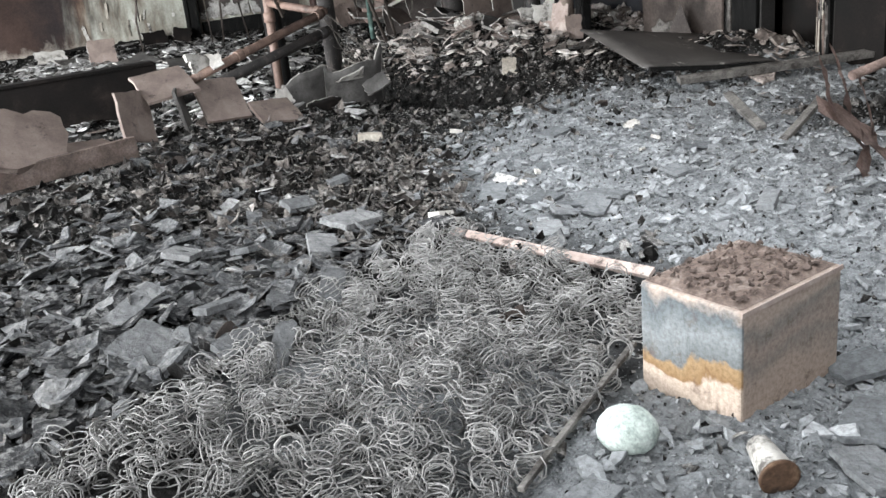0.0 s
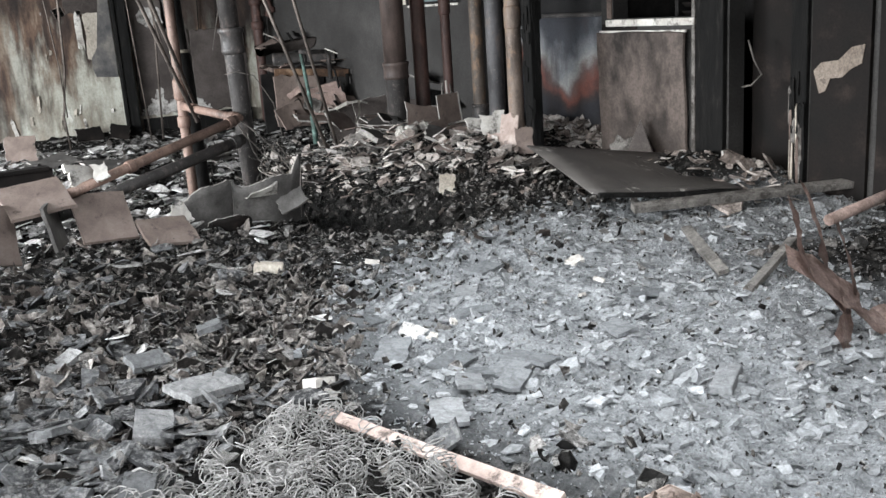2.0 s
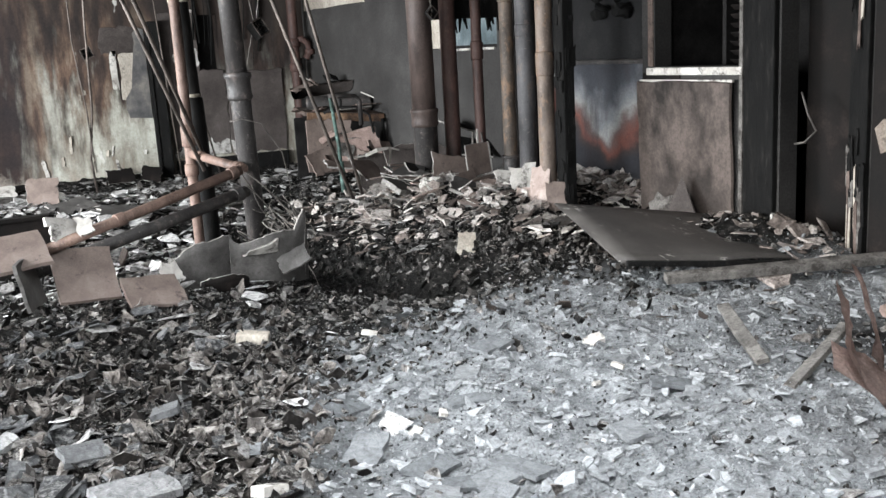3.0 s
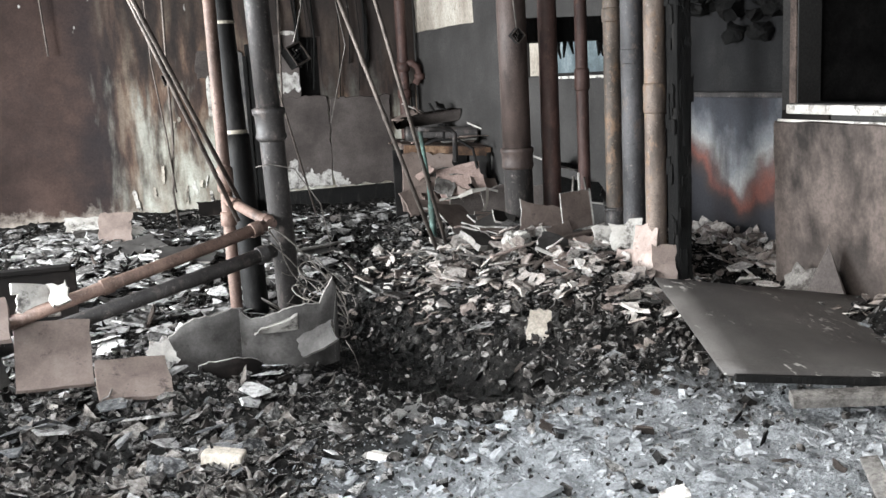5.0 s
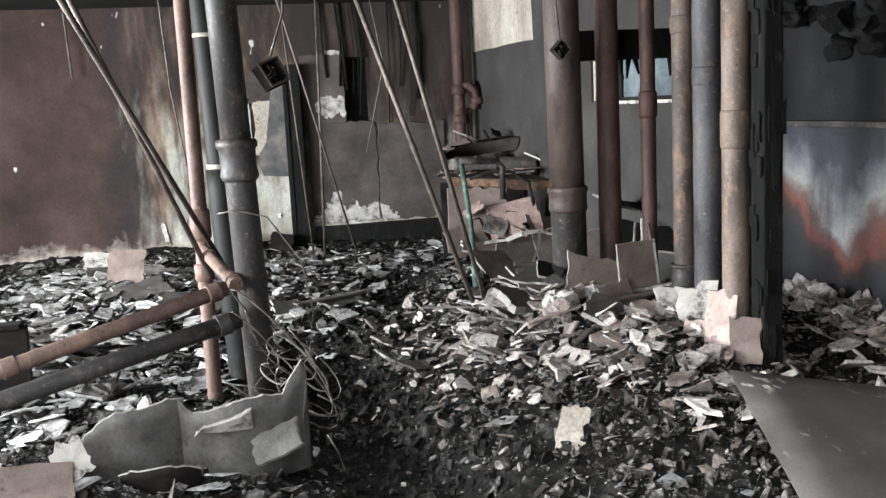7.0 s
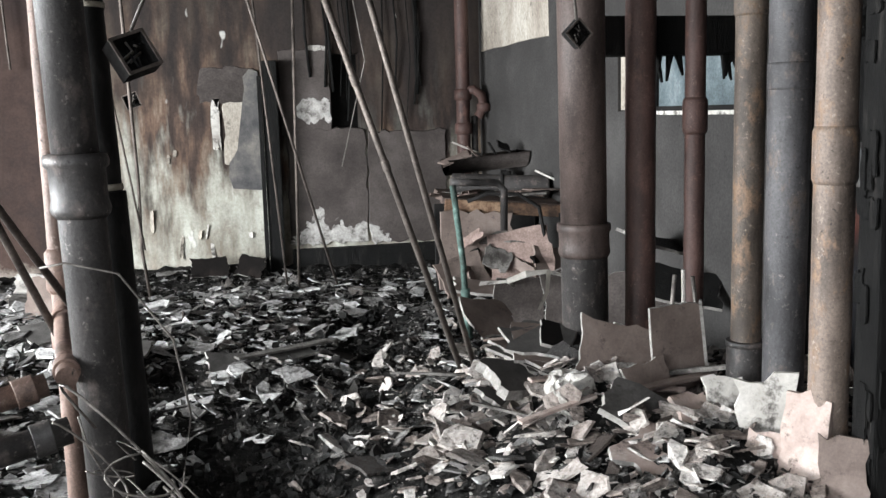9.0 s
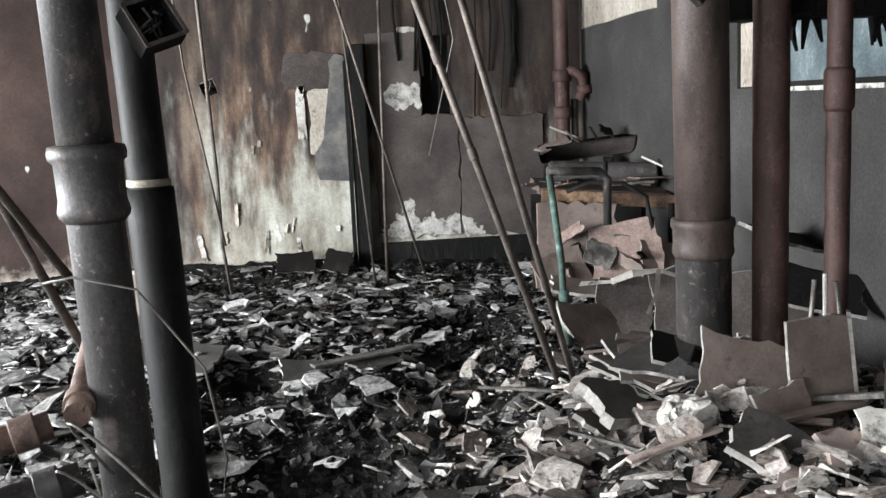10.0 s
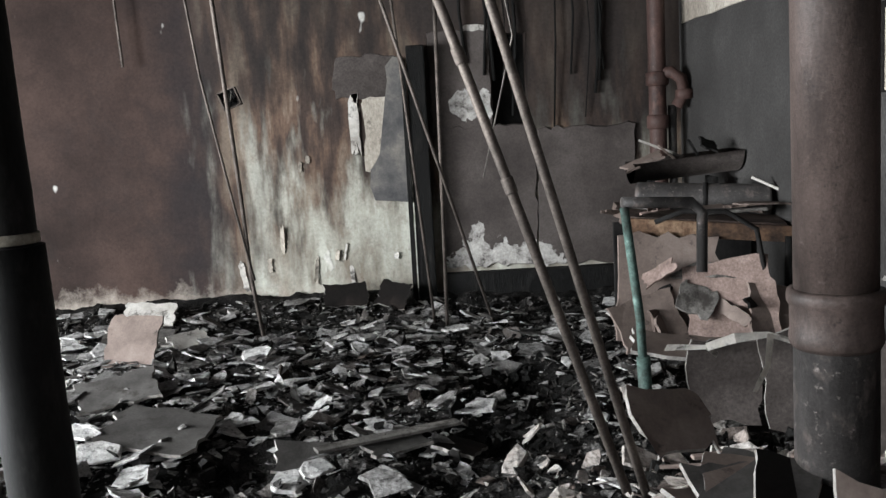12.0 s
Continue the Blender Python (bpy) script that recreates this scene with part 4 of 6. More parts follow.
part("bend", tube([(1.66, 8.66, 2.0), (1.76, 8.6, 2.02), (1.84, 8.58, 1.96), (1.86, 8.58, 1.84), (1.8, 8.6, 1.74)], 0.05, 12), m_pipe_red, valve)
part("nut", lathe([(0.03, 1.79), (0.075, 1.8), (0.075, 1.87), (0.03, 1.88)], 1.86, 8.58, 8), m_pipe_red, valve)

post = holder("charred_post", "blackened square timber post beside the row of pipes", "post")
part("post_core", block(1.17, 1.28, 1.54, 1.66, 0.2, TOP, 0.012), m_charwood, post)
rnd = random.Random(5)
for k in range(44):
    tall, wide = rnd.uniform(0.04, 0.13), rnd.uniform(0.012, 0.03)
    bm = broken_plate(wide * 2, tall * 1.4, 0.007, rnd, 5, 0.1, 0.01)
    face = k % 2
    m = pose(1.225 + rnd.uniform(-0.035, 0.035), 1.535, rnd.uniform(0.35, 2.9), 90, 0, rnd.uniform(-14, 14)) if face else pose(1.165, 1.6 + rnd.uniform(-0.04, 0.04), rnd.uniform(0.35, 2.9), 90, 0, -90 + rnd.uniform(-14, 14))
    bm.transform(m)
    part("char_flake", bm, m_charwood, post)

wallpost = holder("charred_post", "blackened timber post standing against the plaster wall", "post")
part("post_core", block(-0.39, -0.24, 8.72, 8.86, 0.05, 2.35, 0.014), m_charwood, wallpost)
part("batten", block(-0.44, -0.40, 8.7, 8.76, 0.05, 2.2, 0.006), m_charwood, wallpost)


def slanted_pipe(name, a, b, r, material, label, joints=()):
    ob = holder(name, label, "pipe")
    a, b = Vector(a), Vector(b)
    part("shaft", tube([a, a.lerp(b, 0.5), b], r, 16), material, ob)
    d = (b - a).normalized()
    for f in joints:
        p = a.lerp(b, f)
        part("coupling", tube([p - d * 0.03, p - d * 0.025, p + d * 0.025, p + d * 0.03], r * 1.25, 16), material, ob)
    return ob


slanted_pipe("branch_pipe", (-1.47, 1.86, 1.02), (-2.95, 1.40, 0.70), 0.036, m_pipe_pink, "rusty branch pipe slanting down from the soil pipe", (0.04, 0.62))
slanted_pipe("branch_pipe", (-1.42, 1.9, 0.86), (-2.95, 1.45, 0.58), 0.043, m_pipe_black, "dark branch pipe slanting down beside a rusty one", (0.05,))
slanted_pipe("branch_pipe", (-1.55, 2.82, 1.08), (-1.42, 1.92, 1.02), 0.034, m_pipe_pink, "short scorched pink branch between two pipes", (0.2, 0.9))
slanted_pipe("leaning_rod", (0.43, 4.15, 0.25), (-0.5, 4.23, TOP), 0.019, m_rod, "burnt steel conduit leaning from rubble to ceiling", (0.45, 0.62))
slanted_pipe("leaning_rod", (0.48, 4.01, 0.25), (-0.33, 3.62, TOP), 0.017, m_rod, "burnt steel conduit leaning from rubble to ceiling", ())
slanted_pipe("leaning_rod", (0.2, 7.9, 0.1), (-0.67, 6.87, TOP), 0.012, m_rod, "thin burnt conduit hanging aslant before the wall", ())
slanted_pipe("leaning_rod", (-0.18, 8.0, 0.1), (-0.15, 7.6, TOP), 0.014, m_rod, "thin burnt conduit hanging upright before the wall", ())
slanted_pipe("leaning_rod", (-0.27, 8.2, 0.1), (-0.5, 7.9, TOP), 0.011, m_rod, "thin burnt conduit hanging upright before the wall", ())
slanted_pipe("conduit", (-1.52, 2.6, 0.96), (-2.33, 2.40, TOP), 0.015, m_rod, "thin burnt conduit slanting up from the red pipe", ())
slanted_pipe("conduit", (-1.44, 2.75, 0.98), (-2.4, 1.70, TOP), 0.015, m_rod, "thin burnt conduit slanting up beside another", ())
green = holder("standpipe", "corroded green upright pipe with a bent arm", "pipe")
part("upright", tube([(0.68, 5.0, 0.3), (0.66, 5.0, 0.8), (0.60, 5.0, 1.32)], 0.021, 12), m_verdigris, green)
part("sleeve", tube([(0.685, 5.0, 0.28), (0.67, 5.0, 0.62)], 0.032, 12), m_verdigris, green)
part("arm", tube([(0.59, 5.0, 1.34), (0.75, 5.02, 1.33), (0.92, 5.05, 1.32), (0.97, 5.05, 1.27), (0.95, 5.0, 1.0)], 0.026, 12), m_pipe_black, green)

# ---- cables and hanging boxes ----


def cable(points, r, label, material=None):
    bm = tube(points, r, 6)
    return tagged(finish("cable", bm, material or m_wire), label, "cable", "loose cables")


def sag(a, b, drop, n=9):
    a, b = Vector(a), Vector(b)
    return [a.lerp(b, k / (n - 1)) + Vector((0, 0, -drop * math.sin(math.pi * k / (n - 1)))) for k in range(n)]


rnd = random.Random(3)
for k in range(16):
    c = Vector((-1.30 + rnd.uniform(-0.12, 0.22), 1.93 + rnd.uniform(-0.05, 0.08), 0.55 + rnd.uniform(-0.18, 0.22)))
    rad, ph, tl = rnd.uniform(0.05, 0.17), rnd.uniform(0, 6), rnd.uniform(0.5, 1.6)
    pts = []
    for j in range(16):
        q = ph + j * 0.34
        grow = 1 + 0.5 * math.sin(q * 0.55 + 2 * k)
        pts.append(c + Vector((rad * grow * math.cos(q), -0.1 - 0.06 * math.cos(q * 0.7 + k), tl * rad * grow * math.sin(q * 0.85))))
    cable(pts, 0.0028 + 0.0012 * (k % 3), "loose burnt wire looping round the soil pipe")
cable([(-1.48, 1.96, 1.36), (-1.4, 1.93, 1.375), (-1.25, 1.95, 1.33), (-1.1, 1.98, 1.1), (-1.06, 1.97, 0.85), (-1.1, 1.95, 0.62), (-1.25, 1.92, 0.5)], 0.0038, "burnt wire hooked round the soil pipe")
cable([(-1.53, 6.55, TOP), (-1.53, 6.85, 2.2), (-1.52, 7.1, 1.3), (-1.55, 7.4, 0.7), (-1.5, 7.5, 0.15)], 0.015, "burnt cable hanging from the ceiling", m_rod)
cable([(-1.72, 6.6, TOP), (-1.68, 6.9, 2.1), (-1.58, 7.1, 1.3), (-1.52, 7.35, 0.7)], 0.009, "thin burnt cable hanging from the ceiling", m_rod)
cable(sag((-2.75, 8.8, TOP), (-2.72, 8.8, 2.3), 0.02), 0.012, "short burnt cable hanging before the wall", m_rod)
cable([(-1.02, 2.5, TOP), (-1.08, 2.2, 2.3), (-1.17, 2.07, 2.08)], 0.006, "burnt cable holding a junction box")
cable([(0.3, 2.3, TOP), (0.38, 2.31, 2.5), (0.42, 2.32, 2.12)], 0.006, "burnt cable holding a small box")
cable([(2.0, -0.12, 1.35), (1.95, -0.22, 1.2), (1.9, -0.33, 1.1), (1.86, -0.27, 1.02), (1.9, -0.15, 1.0)], 0.008, "burnt wire curling out of the recess")
cable([(0.1, 6.2, TOP), (0.25, 6.25, 2.2), (0.05, 6.3, 1.4)], 0.005, "thin burnt wire hanging before the wall")


def junction_box(x, y, z, s, turn, label):
    ob = holder("junction_box", label, "junction box")
    bm = bmesh.new()
    for x0, x1, y0, y1, z0, z1 in ((-s, s, -s * 0.5, -s * 0.4, -s, s), (-s, -s * 0.9, -s * 0.4, s * 0.5, -s, s), (s * 0.9, s, -s * 0.4, s * 0.5, -s, s), (-s * 0.9, s * 0.9, -s * 0.4, s * 0.5, s * 0.9, s), (-s * 0.9, s * 0.9, -s * 0.4, s * 0.5, -s, -s * 0.9)):
        add_box(bm, x0, x1, y0, y1, z0, z1)
    m = pose(x, y, z, *turn)
    bm.transform(m)
    part("casing", bm, m_dark, ob)
    rim = bmesh.new()
    for x0, x1, z0, z1 in ((-s, s, s * 0.88, s * 1.04), (-s, s, -s * 1.04, -s * 0.88), (-s * 1.04, -s * 0.88, -s, s), (s * 0.88, s * 1.04, -s, s)):
        add_box(rim, x0, x1, s * 0.5, s * 0.58, z0, z1)
    rim.transform(m)
    part("rim", rim, m_rod, ob, "bare steel rim")
    for k in range(7):
        bm = tube([m @ Vector((rnd.uniform(-s, s) * 0.8, s * rnd.uniform(-0.1, 0.5), rnd.uniform(-s, s) * 0.8)) for q in range(3)], s * 0.07, 6)
        part("wire_end", bm, m_wire if k % 3 == 0 else m_pipe_dark, ob)
    return ob


junction_box(-1.17, 2.06, 2.0, 0.062, (25, 18, 215), "charred open junction box hanging by the soil pipe")
junction_box(0.42, 2.32, 2.08, 0.04, (0, 45, 185), "small charred box hanging cornerwise on a wire")
junction_box(-1.52, 7.0, 1.95, 0.06, (0, 20, 180), "small charred socket hanging on a cable")

# ---- on the north wall ----


def wall_plate(name, x0, x1, z0, z1, thick, material, label, category, seed, rough=0.05, steps=6):
    bm = broken_plate(x1 - x0, z1 - z0, thick, random.Random(seed), steps, rough)
    bm.transform(pose((x0 + x1) / 2, NORTH - 0.003 - thick / 2, (z0 + z1) / 2, 90, 0, 0))
    return tagged(finish(name, bm, material), label, category)


wall_plate("wall_panel", -0.16, 0.66, 0.46, 1.66, 0.022, m_wornpanel, "dark sooted wall panel with a broken top edge", "panel", 1, 0.019, 14)
wall_plate("wall_panel", 0.68, 1.52, 0.44, 1.62, 0.022, m_wornpanel, "dark sooted wall panel with a broken top edge", "panel", 2, 0.019, 14)
wall_plate("plaster_patch", 0.09, 0.29, 2.24, 2.5, 0.01, m_white, "square patch of bare white plaster on the wall", "plaster", 3, 0.04)
wall_plate("plaster_patch", -0.78, -0.44, 1.3, 1.98, 0.008, m_cream, "upright patch of clean cream plaster", "plaster", 8, 0.05)
wall_plate("plaster_patch", -1.0, -0.5, 1.95, 2.3, 0.012, m_sheet, "ragged dark patch of blistered paint", "plaster", 9, 0.05, 7)
wall_plate("plaster_patch", -0.9, -0.82, 1.5, 1.95, 0.02, m_white, "narrow strip of peeling white plaster", "plaster", 10, 0.1)
wall_plate("wall_panel", -0.2, 0.31, 1.6, 2.46, 0.014, m_wornpanel, "dark sooted sheet beside a wall niche", "panel", 12, 0.02, 12)
# a loose skin of smoked paint: a wide lower lobe and a narrow strip above it
skin = bmesh.new()
lobe = [(-0.42, 1.05), (-0.72, 1.08), (-0.755, 1.2), (-0.745, 1.34), (-0.7, 1.4), (-0.66, 1.47), (-0.6, 1.52), (-0.575, 1.6), (-0.57, 1.8), (-0.585, 1.95), (-0.56, 2.08), (-0.57, 2.2), (-0.5, 2.28), (-0.42, 2.25)]
front = [skin.verts.new((x, NORTH - 0.034 - 0.02 * max(0, 1.25 - z), z)) for x, z in lobe]
back = [skin.verts.new((x + 0.004, NORTH - 0.022, z + 0.006)) for x, z in lobe]
skin.faces.new(front[::-1])
skin.faces.new(back)
for k in range(len(lobe)):
    skin.faces.new((front[k], front[(k + 1) % len(lobe)], back[(k + 1) % len(lobe)], back[k]))
bmesh.ops.triangulate(skin, faces=[f for f in skin.faces if len(f.verts) > 4])
bmesh.ops.recalc_face_normals(skin, faces=skin.faces[:])
tagged(finish("paint_skin", skin, m_skin), "loose grey skin of smoked paint peeling from cream plaster", "paint")
rnd = random.Random(9)
for k in range(34):
    x, z = rnd.uniform(-3.9, -0.5), rnd.uniform(0.4, 1.6)
    if x < -1.9 and (rnd.random() < 0.6 or z > 1.1):
        continue
    bm = broken_plate(rnd.uniform(0.015, 0.055), rnd.uniform(0.04, 0.24), 0.004, rnd, 7, 0.11, rnd.uniform(0.01, 0.04))
    bm.transform(pose(x, NORTH - 0.012, z, 90 + rnd.uniform(-8, 8), 0, rnd.uniform(-25, 25)) @ pose(0, 0, 0, 0, 0, rnd.uniform(-12, 12)))
    tagged(finish("paint_flake", bm, m_white if rnd.random() < 0.6 else m_cream), "curled flake of paint peeling off the wall", "paint flake", "flakes on the wall")
for k in range(14):
    x = rnd.uniform(0.1, 1.7)
    z0 = rnd.uniform(1.6, 2.2)
    bm = tube([(x, NORTH - 0.03, z0), (x + rnd.uniform(-0.06, 0.06), NORTH - 0.05, (z0 + TOP) / 2), (x + rnd.uniform(-0.05, 0.05), NORTH - 0.03, TOP)], rnd.uniform(0.005, 0.016), 6)
    tagged(finish("charred_strip", bm, m_charwood), "charred strip hanging down the smoke-black wall", "charred wood", "strips on the wall")

# ---- east side ----


def east_plate(name, y0, y1, z0, z1, thick, material, label, category, seed, rough=0.02, x=EAST, steps=5, lean=0):
    bm = broken_plate(y1 - y0, z1 - z0, thick, random.Random(seed), steps, rough)
    bm.transform(pose(x - 0.003 - thick / 2, (y0 + y1) / 2, (z0 + z1) / 2, 90 + lean, 0, -90))
    return tagged(finish(name, bm, material), label, category)


east_plate("plaster_patch", 6.75, 8.8, 2.42, 3.04, 0.008, m_cream, "bright patch of bare cream plaster above the soot line", "plaster", 31, 0.012)
win = holder("window_1", "sooted strip window with a cream board in it", "window", kind="structure")
part("window_frame", add_box(add_box(add_box(add_box(bmesh.new(), EAST + 0.03, EAST + 0.1, 3.66, 5.33, 1.77, 1.80), EAST + 0.03, EAST + 0.1, 3.66, 5.33, 2.17, 2.2), EAST + 0.03, EAST + 0.1, 3.66, 3.7, 1.8, 2.17), EAST + 0.03, EAST + 0.1, 4.78, 4.84, 1.8, 2.17), m_dark, win)
part("window_sill", block(EAST - 0.02, EAST + 0.03, 3.7, 4.75, 1.745, 1.77, 0.004), m_white, win)
part("pane", block(EAST + 0.05, EAST + 0.06, 3.7, 4.78, 1.8, 2.17, 0), m_glass_dusty, win)
part("board", block(EAST + 0.02, EAST + 0.04, 4.84, 5.32, 1.78, 2.17, 0), m_cream, win)
duct = holder("charred_beam", "black charred beam hanging below the ceiling", "beam")
part("timber", block(1.0, 1.88, 3.46, 3.62, 2.06, 2.26, 0.02), m_charwood, duct)
for k in range(10):
    x = rnd.uniform(1.02, 1.86)
    bm = tube([(x, 3.5, 2.08), (x + rnd.uniform(-0.03, 0.03), 3.48, 2.0 - rnd.uniform(0, 0.08))], 0.022, 6, 0.3)
    part("char_drip", bm, m_charwood, duct)
enamel = holder("metal_cladding", "scorched white enamel sheet streaked red and blue", "metal sheet")
part("sheet", block(2.27, 2.285, 1.45, 3.3, 0.15, 1.58, 0.003), m_enamel, enamel)
part("rail", block(2.22, 2.3, 1.45, 3.3, 1.56, 1.6, 0.008), m_pipe_black, enamel, "bent sooted rail")
tagged(finish("wall_alcove_back", block(2.3, 2.36, 1.42, 3.34, 0.0, TOP - 0.01, 0), m_darkwall), "dark grey back wall of the alcove", "wall", kind="structure")
for k in range(26):
    y, z = rnd.uniform(1.5, 3.2), rnd.uniform(1.98, 2.5)
    bm = bmesh.new()
    bmesh.ops.create_icosphere(bm, subdivisions=2, radius=rnd.uniform(0.04, 0.12), matrix=pose(2.24 + rnd.uniform(-0.05, 0.03), y, z, 0, 0, rnd.uniform(0, 90)) @ Matrix.Diagonal((0.5, 1.2, 0.7, 1)))
    for v in bm.verts:
        v.co += 0.05 * noise.noise_vector(v.co * 13)
    tagged(finish("charred_lagging", bm, m_charwood), "clump of black charred lagging on the alcove wall", "lagging", "lagging on the wall")

steel = holder("steel_shutter", "scorched steel panel leaning under a window opening", "panel")
bm = broken_plate(1.04, 1.08, 0.018, random.Random(41), 6, 0.008)
bm.transform(pose(EAST - 0.055, 0.92, 0.89, 92, 0, -90))
part("plate", bm, m_panel, steel)
part("top_edge", block(EAST - 0.06, EAST - 0.035, 0.4, 1.42, 1.425, 1.445, 0.003), m_white, steel, "pale blistered top edge")
sill = holder("window_2", "glassless window opening with a blistered white sill", "window", kind="structure")
part("window_sill", block(EAST - 0.06, EAST + 0.16, 0.31, 1.34, 1.48, 1.54, 0.008), m_white, sill)
part("window_frame", block(EAST - 0.012, EAST + 0.1, 1.31, 1.37, 1.545, 2.4, 0.006), m_rust, sill)
part("window_frame", block(EAST - 0.05, EAST + 0.1, 0.31, 0.345, 0.35, 2.4, 0.006), m_plankgrey, sill)
louvre = holder("louvre", "dark metal louvre behind the window opening", "louvre")
for k in range(11):
    bm = block(-0.03, 0.03, 0.36, 0.82, -0.004, 0.004, 0.002)
    bm.transform(pose(2.3, 0, 1.56 + 0.07 * k, 0, 35, 0))
    part("slat", bm, m_board, louvre)
part("louvre_frame", block(2.24, 2.36, 0.83, 0.87, 0.0, TOP - 0.01, 0.004), m_dark, louvre)
tri = bmesh.new()
vs = [tri.verts.new(p) for p in ((EAST - 0.14, 0.84, 0.7), (EAST - 0.24, 0.96, 0.3), (EAST - 0.2, 0.55, 0.3), (EAST - 0.15, 0.83, 0.7), (EAST - 0.26, 0.96, 0.3), (EAST - 0.22, 0.55, 0.3))]
for q in ((0, 1, 2), (5, 4, 3), (0, 3, 4, 1), (1, 4, 5, 2), (2, 5, 3, 0)):
    tri.faces.new([vs[j] for j in q])
tagged(finish("metal_offcut", tri, m_sheet), "dark triangular metal offcut leaning on the panel", "metal sheet")
bm = broken_plate(0.3, 0.25, 0.02, random.Random(43), 5, 0.1)
bm.transform(pose(EAST - 0.2, 0.98, 0.42, 60, 0, -80))
tagged(finish("plaster_lump", bm, m_plankgrey), "ash-grey plaster piece at the panel's foot", "plaster")
tagged(finish("door_post", block(EAST - 0.05, EAST + 0.16, 0.02, 0.3, 0.0, TOP - 0.002, 0.012), m_charwood), "wide black charred door post", "post")
recess = holder("door_1", "scorched dark door standing in a recess", "door", kind="structure")
part("door_leaf", block(2.2, 2.24, -0.58, 0.0, 0.2, 2.3, 0.004), m_board, recess)
part("handle", tube([(2.19, -0.5, 1.0), (2.14, -0.5, 1.0), (2.13, -0.42, 1.0)], 0.01, 8), m_rod, recess)
frame_ob = holder("wall_stud", "splintered timber stud with pale plaster clinging to it", "stud")
part("timber", block(EAST - 0.04, EAST + 0.1, -0.74, -0.6, 0.1, TOP - 0.002, 0.012), m_charwood, frame_ob)
for k in range(20):
    tall = rnd.uniform(0.12, 0.5)
    bm = broken_plate(rnd.uniform(0.012, 0.035), tall, 0.01, rnd, 4, 0.08)
    bm.transform(pose(EAST - 0.05, -0.67 + rnd.uniform(-0.06, 0.06), rnd.uniform(0.35, 0.9 if k % 2 else 2.6), 90 + rnd.uniform(-4, 4), 0, -90 + rnd.uniform(-8, 8)))
    part("splinter", bm, (m_plankgrey, m_charwood, m_rust, m_charwood, m_cream)[k % 5], frame_ob)
part("door_sill", block(EAST - 0.02, EAST + 0.2, -0.58, -0.002, 0.26, 0.33, 0.012), m_plankgrey, recess, "blistered pale sill board")
# dark board added only to darken the wall behind the panel
east_plate("wall_board", 1.0, 1.44, 0.1, 1.5, 0.01, m_board, "dark board added behind the leaning panel", "board", 48, 0.004)
east_plate("wall_board", -1.24, -0.77, 0.15, 2.6, 0.03, m_board, "dark brown scorched board on the wall", "board", 45, 0.004)
buff = bmesh.new()
edge = [(-0.8, 1.14), (-0.86, 1.2), (-1.0, 1.22), (-1.1, 1.31), (-1.2, 1.33), (-1.18, 1.2), (-1.1, 1.16), (-1.03, 1.1), (-0.94, 1.09), (-0.9, 1.0), (-0.85, 0.98)]
outer = [buff.verts.new((EAST - 0.041, y, z)) for y, z in edge]
inner = [buff.verts.new((EAST - 0.034, y, z)) for y, z in edge]
buff.faces.new(outer)
buff.faces.new(inner[::-1])
for k in range(len(edge)):
    buff.faces.new((outer[k], inner[k], inner[(k + 1) % len(edge)], outer[(k + 1) % len(edge)]))
bmesh.ops.triangulate(buff, faces=[f for f in buff.faces if len(f.verts) > 4])
bmesh.ops.recalc_face_normals(buff, faces=buff.faces[:])
tagged(finish("plaster_patch", buff, m_buff), "slanting patch of bare buff plaster on a board", "plaster")
# added boarding that darkens the rest of the east wall
east_plate("wall_board", -3.2, -1.28, 0.1, 2.7, 0.02, m_board, "dark boarding added over the wall beyond the recess", "board", 47, 0.004)

# ---- large sheets, beams and planks in the rubble ----
sheet = bmesh.new()
rows_uv = 9
cs = [Vector((0.58, 0.90, 0.63)), Vector((0.15, -0.34, 0.47)), Vector((1.35, -0.62, 0.33)), Vector((1.8, 0.55, 0.43))]
grid = [[sheet.verts.new(cs[0].lerp(cs[3], u / 8).lerp(cs[1].lerp(cs[2], u / 8), v / 8) + Vector((0, 0, 0.03 * math.sin(u * 0.7) * math.sin(v * 0.5)))) for u in range(rows_uv)] for v in range(rows_uv)]
for a in range(8):
    for c in range(8):
        sheet.faces.new((grid[a][c], grid[a + 1][c], grid[a + 1][c + 1], grid[a][c + 1])).smooth = True
ob = finish("metal_sheet", sheet, m_chipped)
sol = ob.modifiers.new("thickness", "SOLIDIFY")
sol.thickness = 0.012
tagged(ob, "large dark sooted metal sheet lying on rubble", "metal sheet")


def plank(name, a, b, wide, thick, material, label, category="plank", roll=0.0, seed=1):
    """A worn plank between two points, with rounded edges and an uneven run."""
    a, b = Vector(a), Vector(b)
    d = b - a
    bm = block(-wide / 2, wide / 2, 0, d.length, -thick / 2, thick / 2, min(0.006, thick * 0.2))
    bmesh.ops.bisect_plane(bm, geom=bm.verts[:] + bm.edges[:] + bm.faces[:], plane_co=(0, d.length * 0.5, 0), plane_no=(0.1, 1, 0))
    for v in bm.verts:
        v.co += 0.012 * noise.noise_vector(v.co * 5 + Vector((seed, 0, 0)))
    bm.transform(Matrix.Translation(a) @ d.to_track_quat("Y", "Z").to_matrix().to_4x4() @ pose(0, 0, 0, 0, roll, 0))
    return tagged(finish(name, bm, material), label, category)


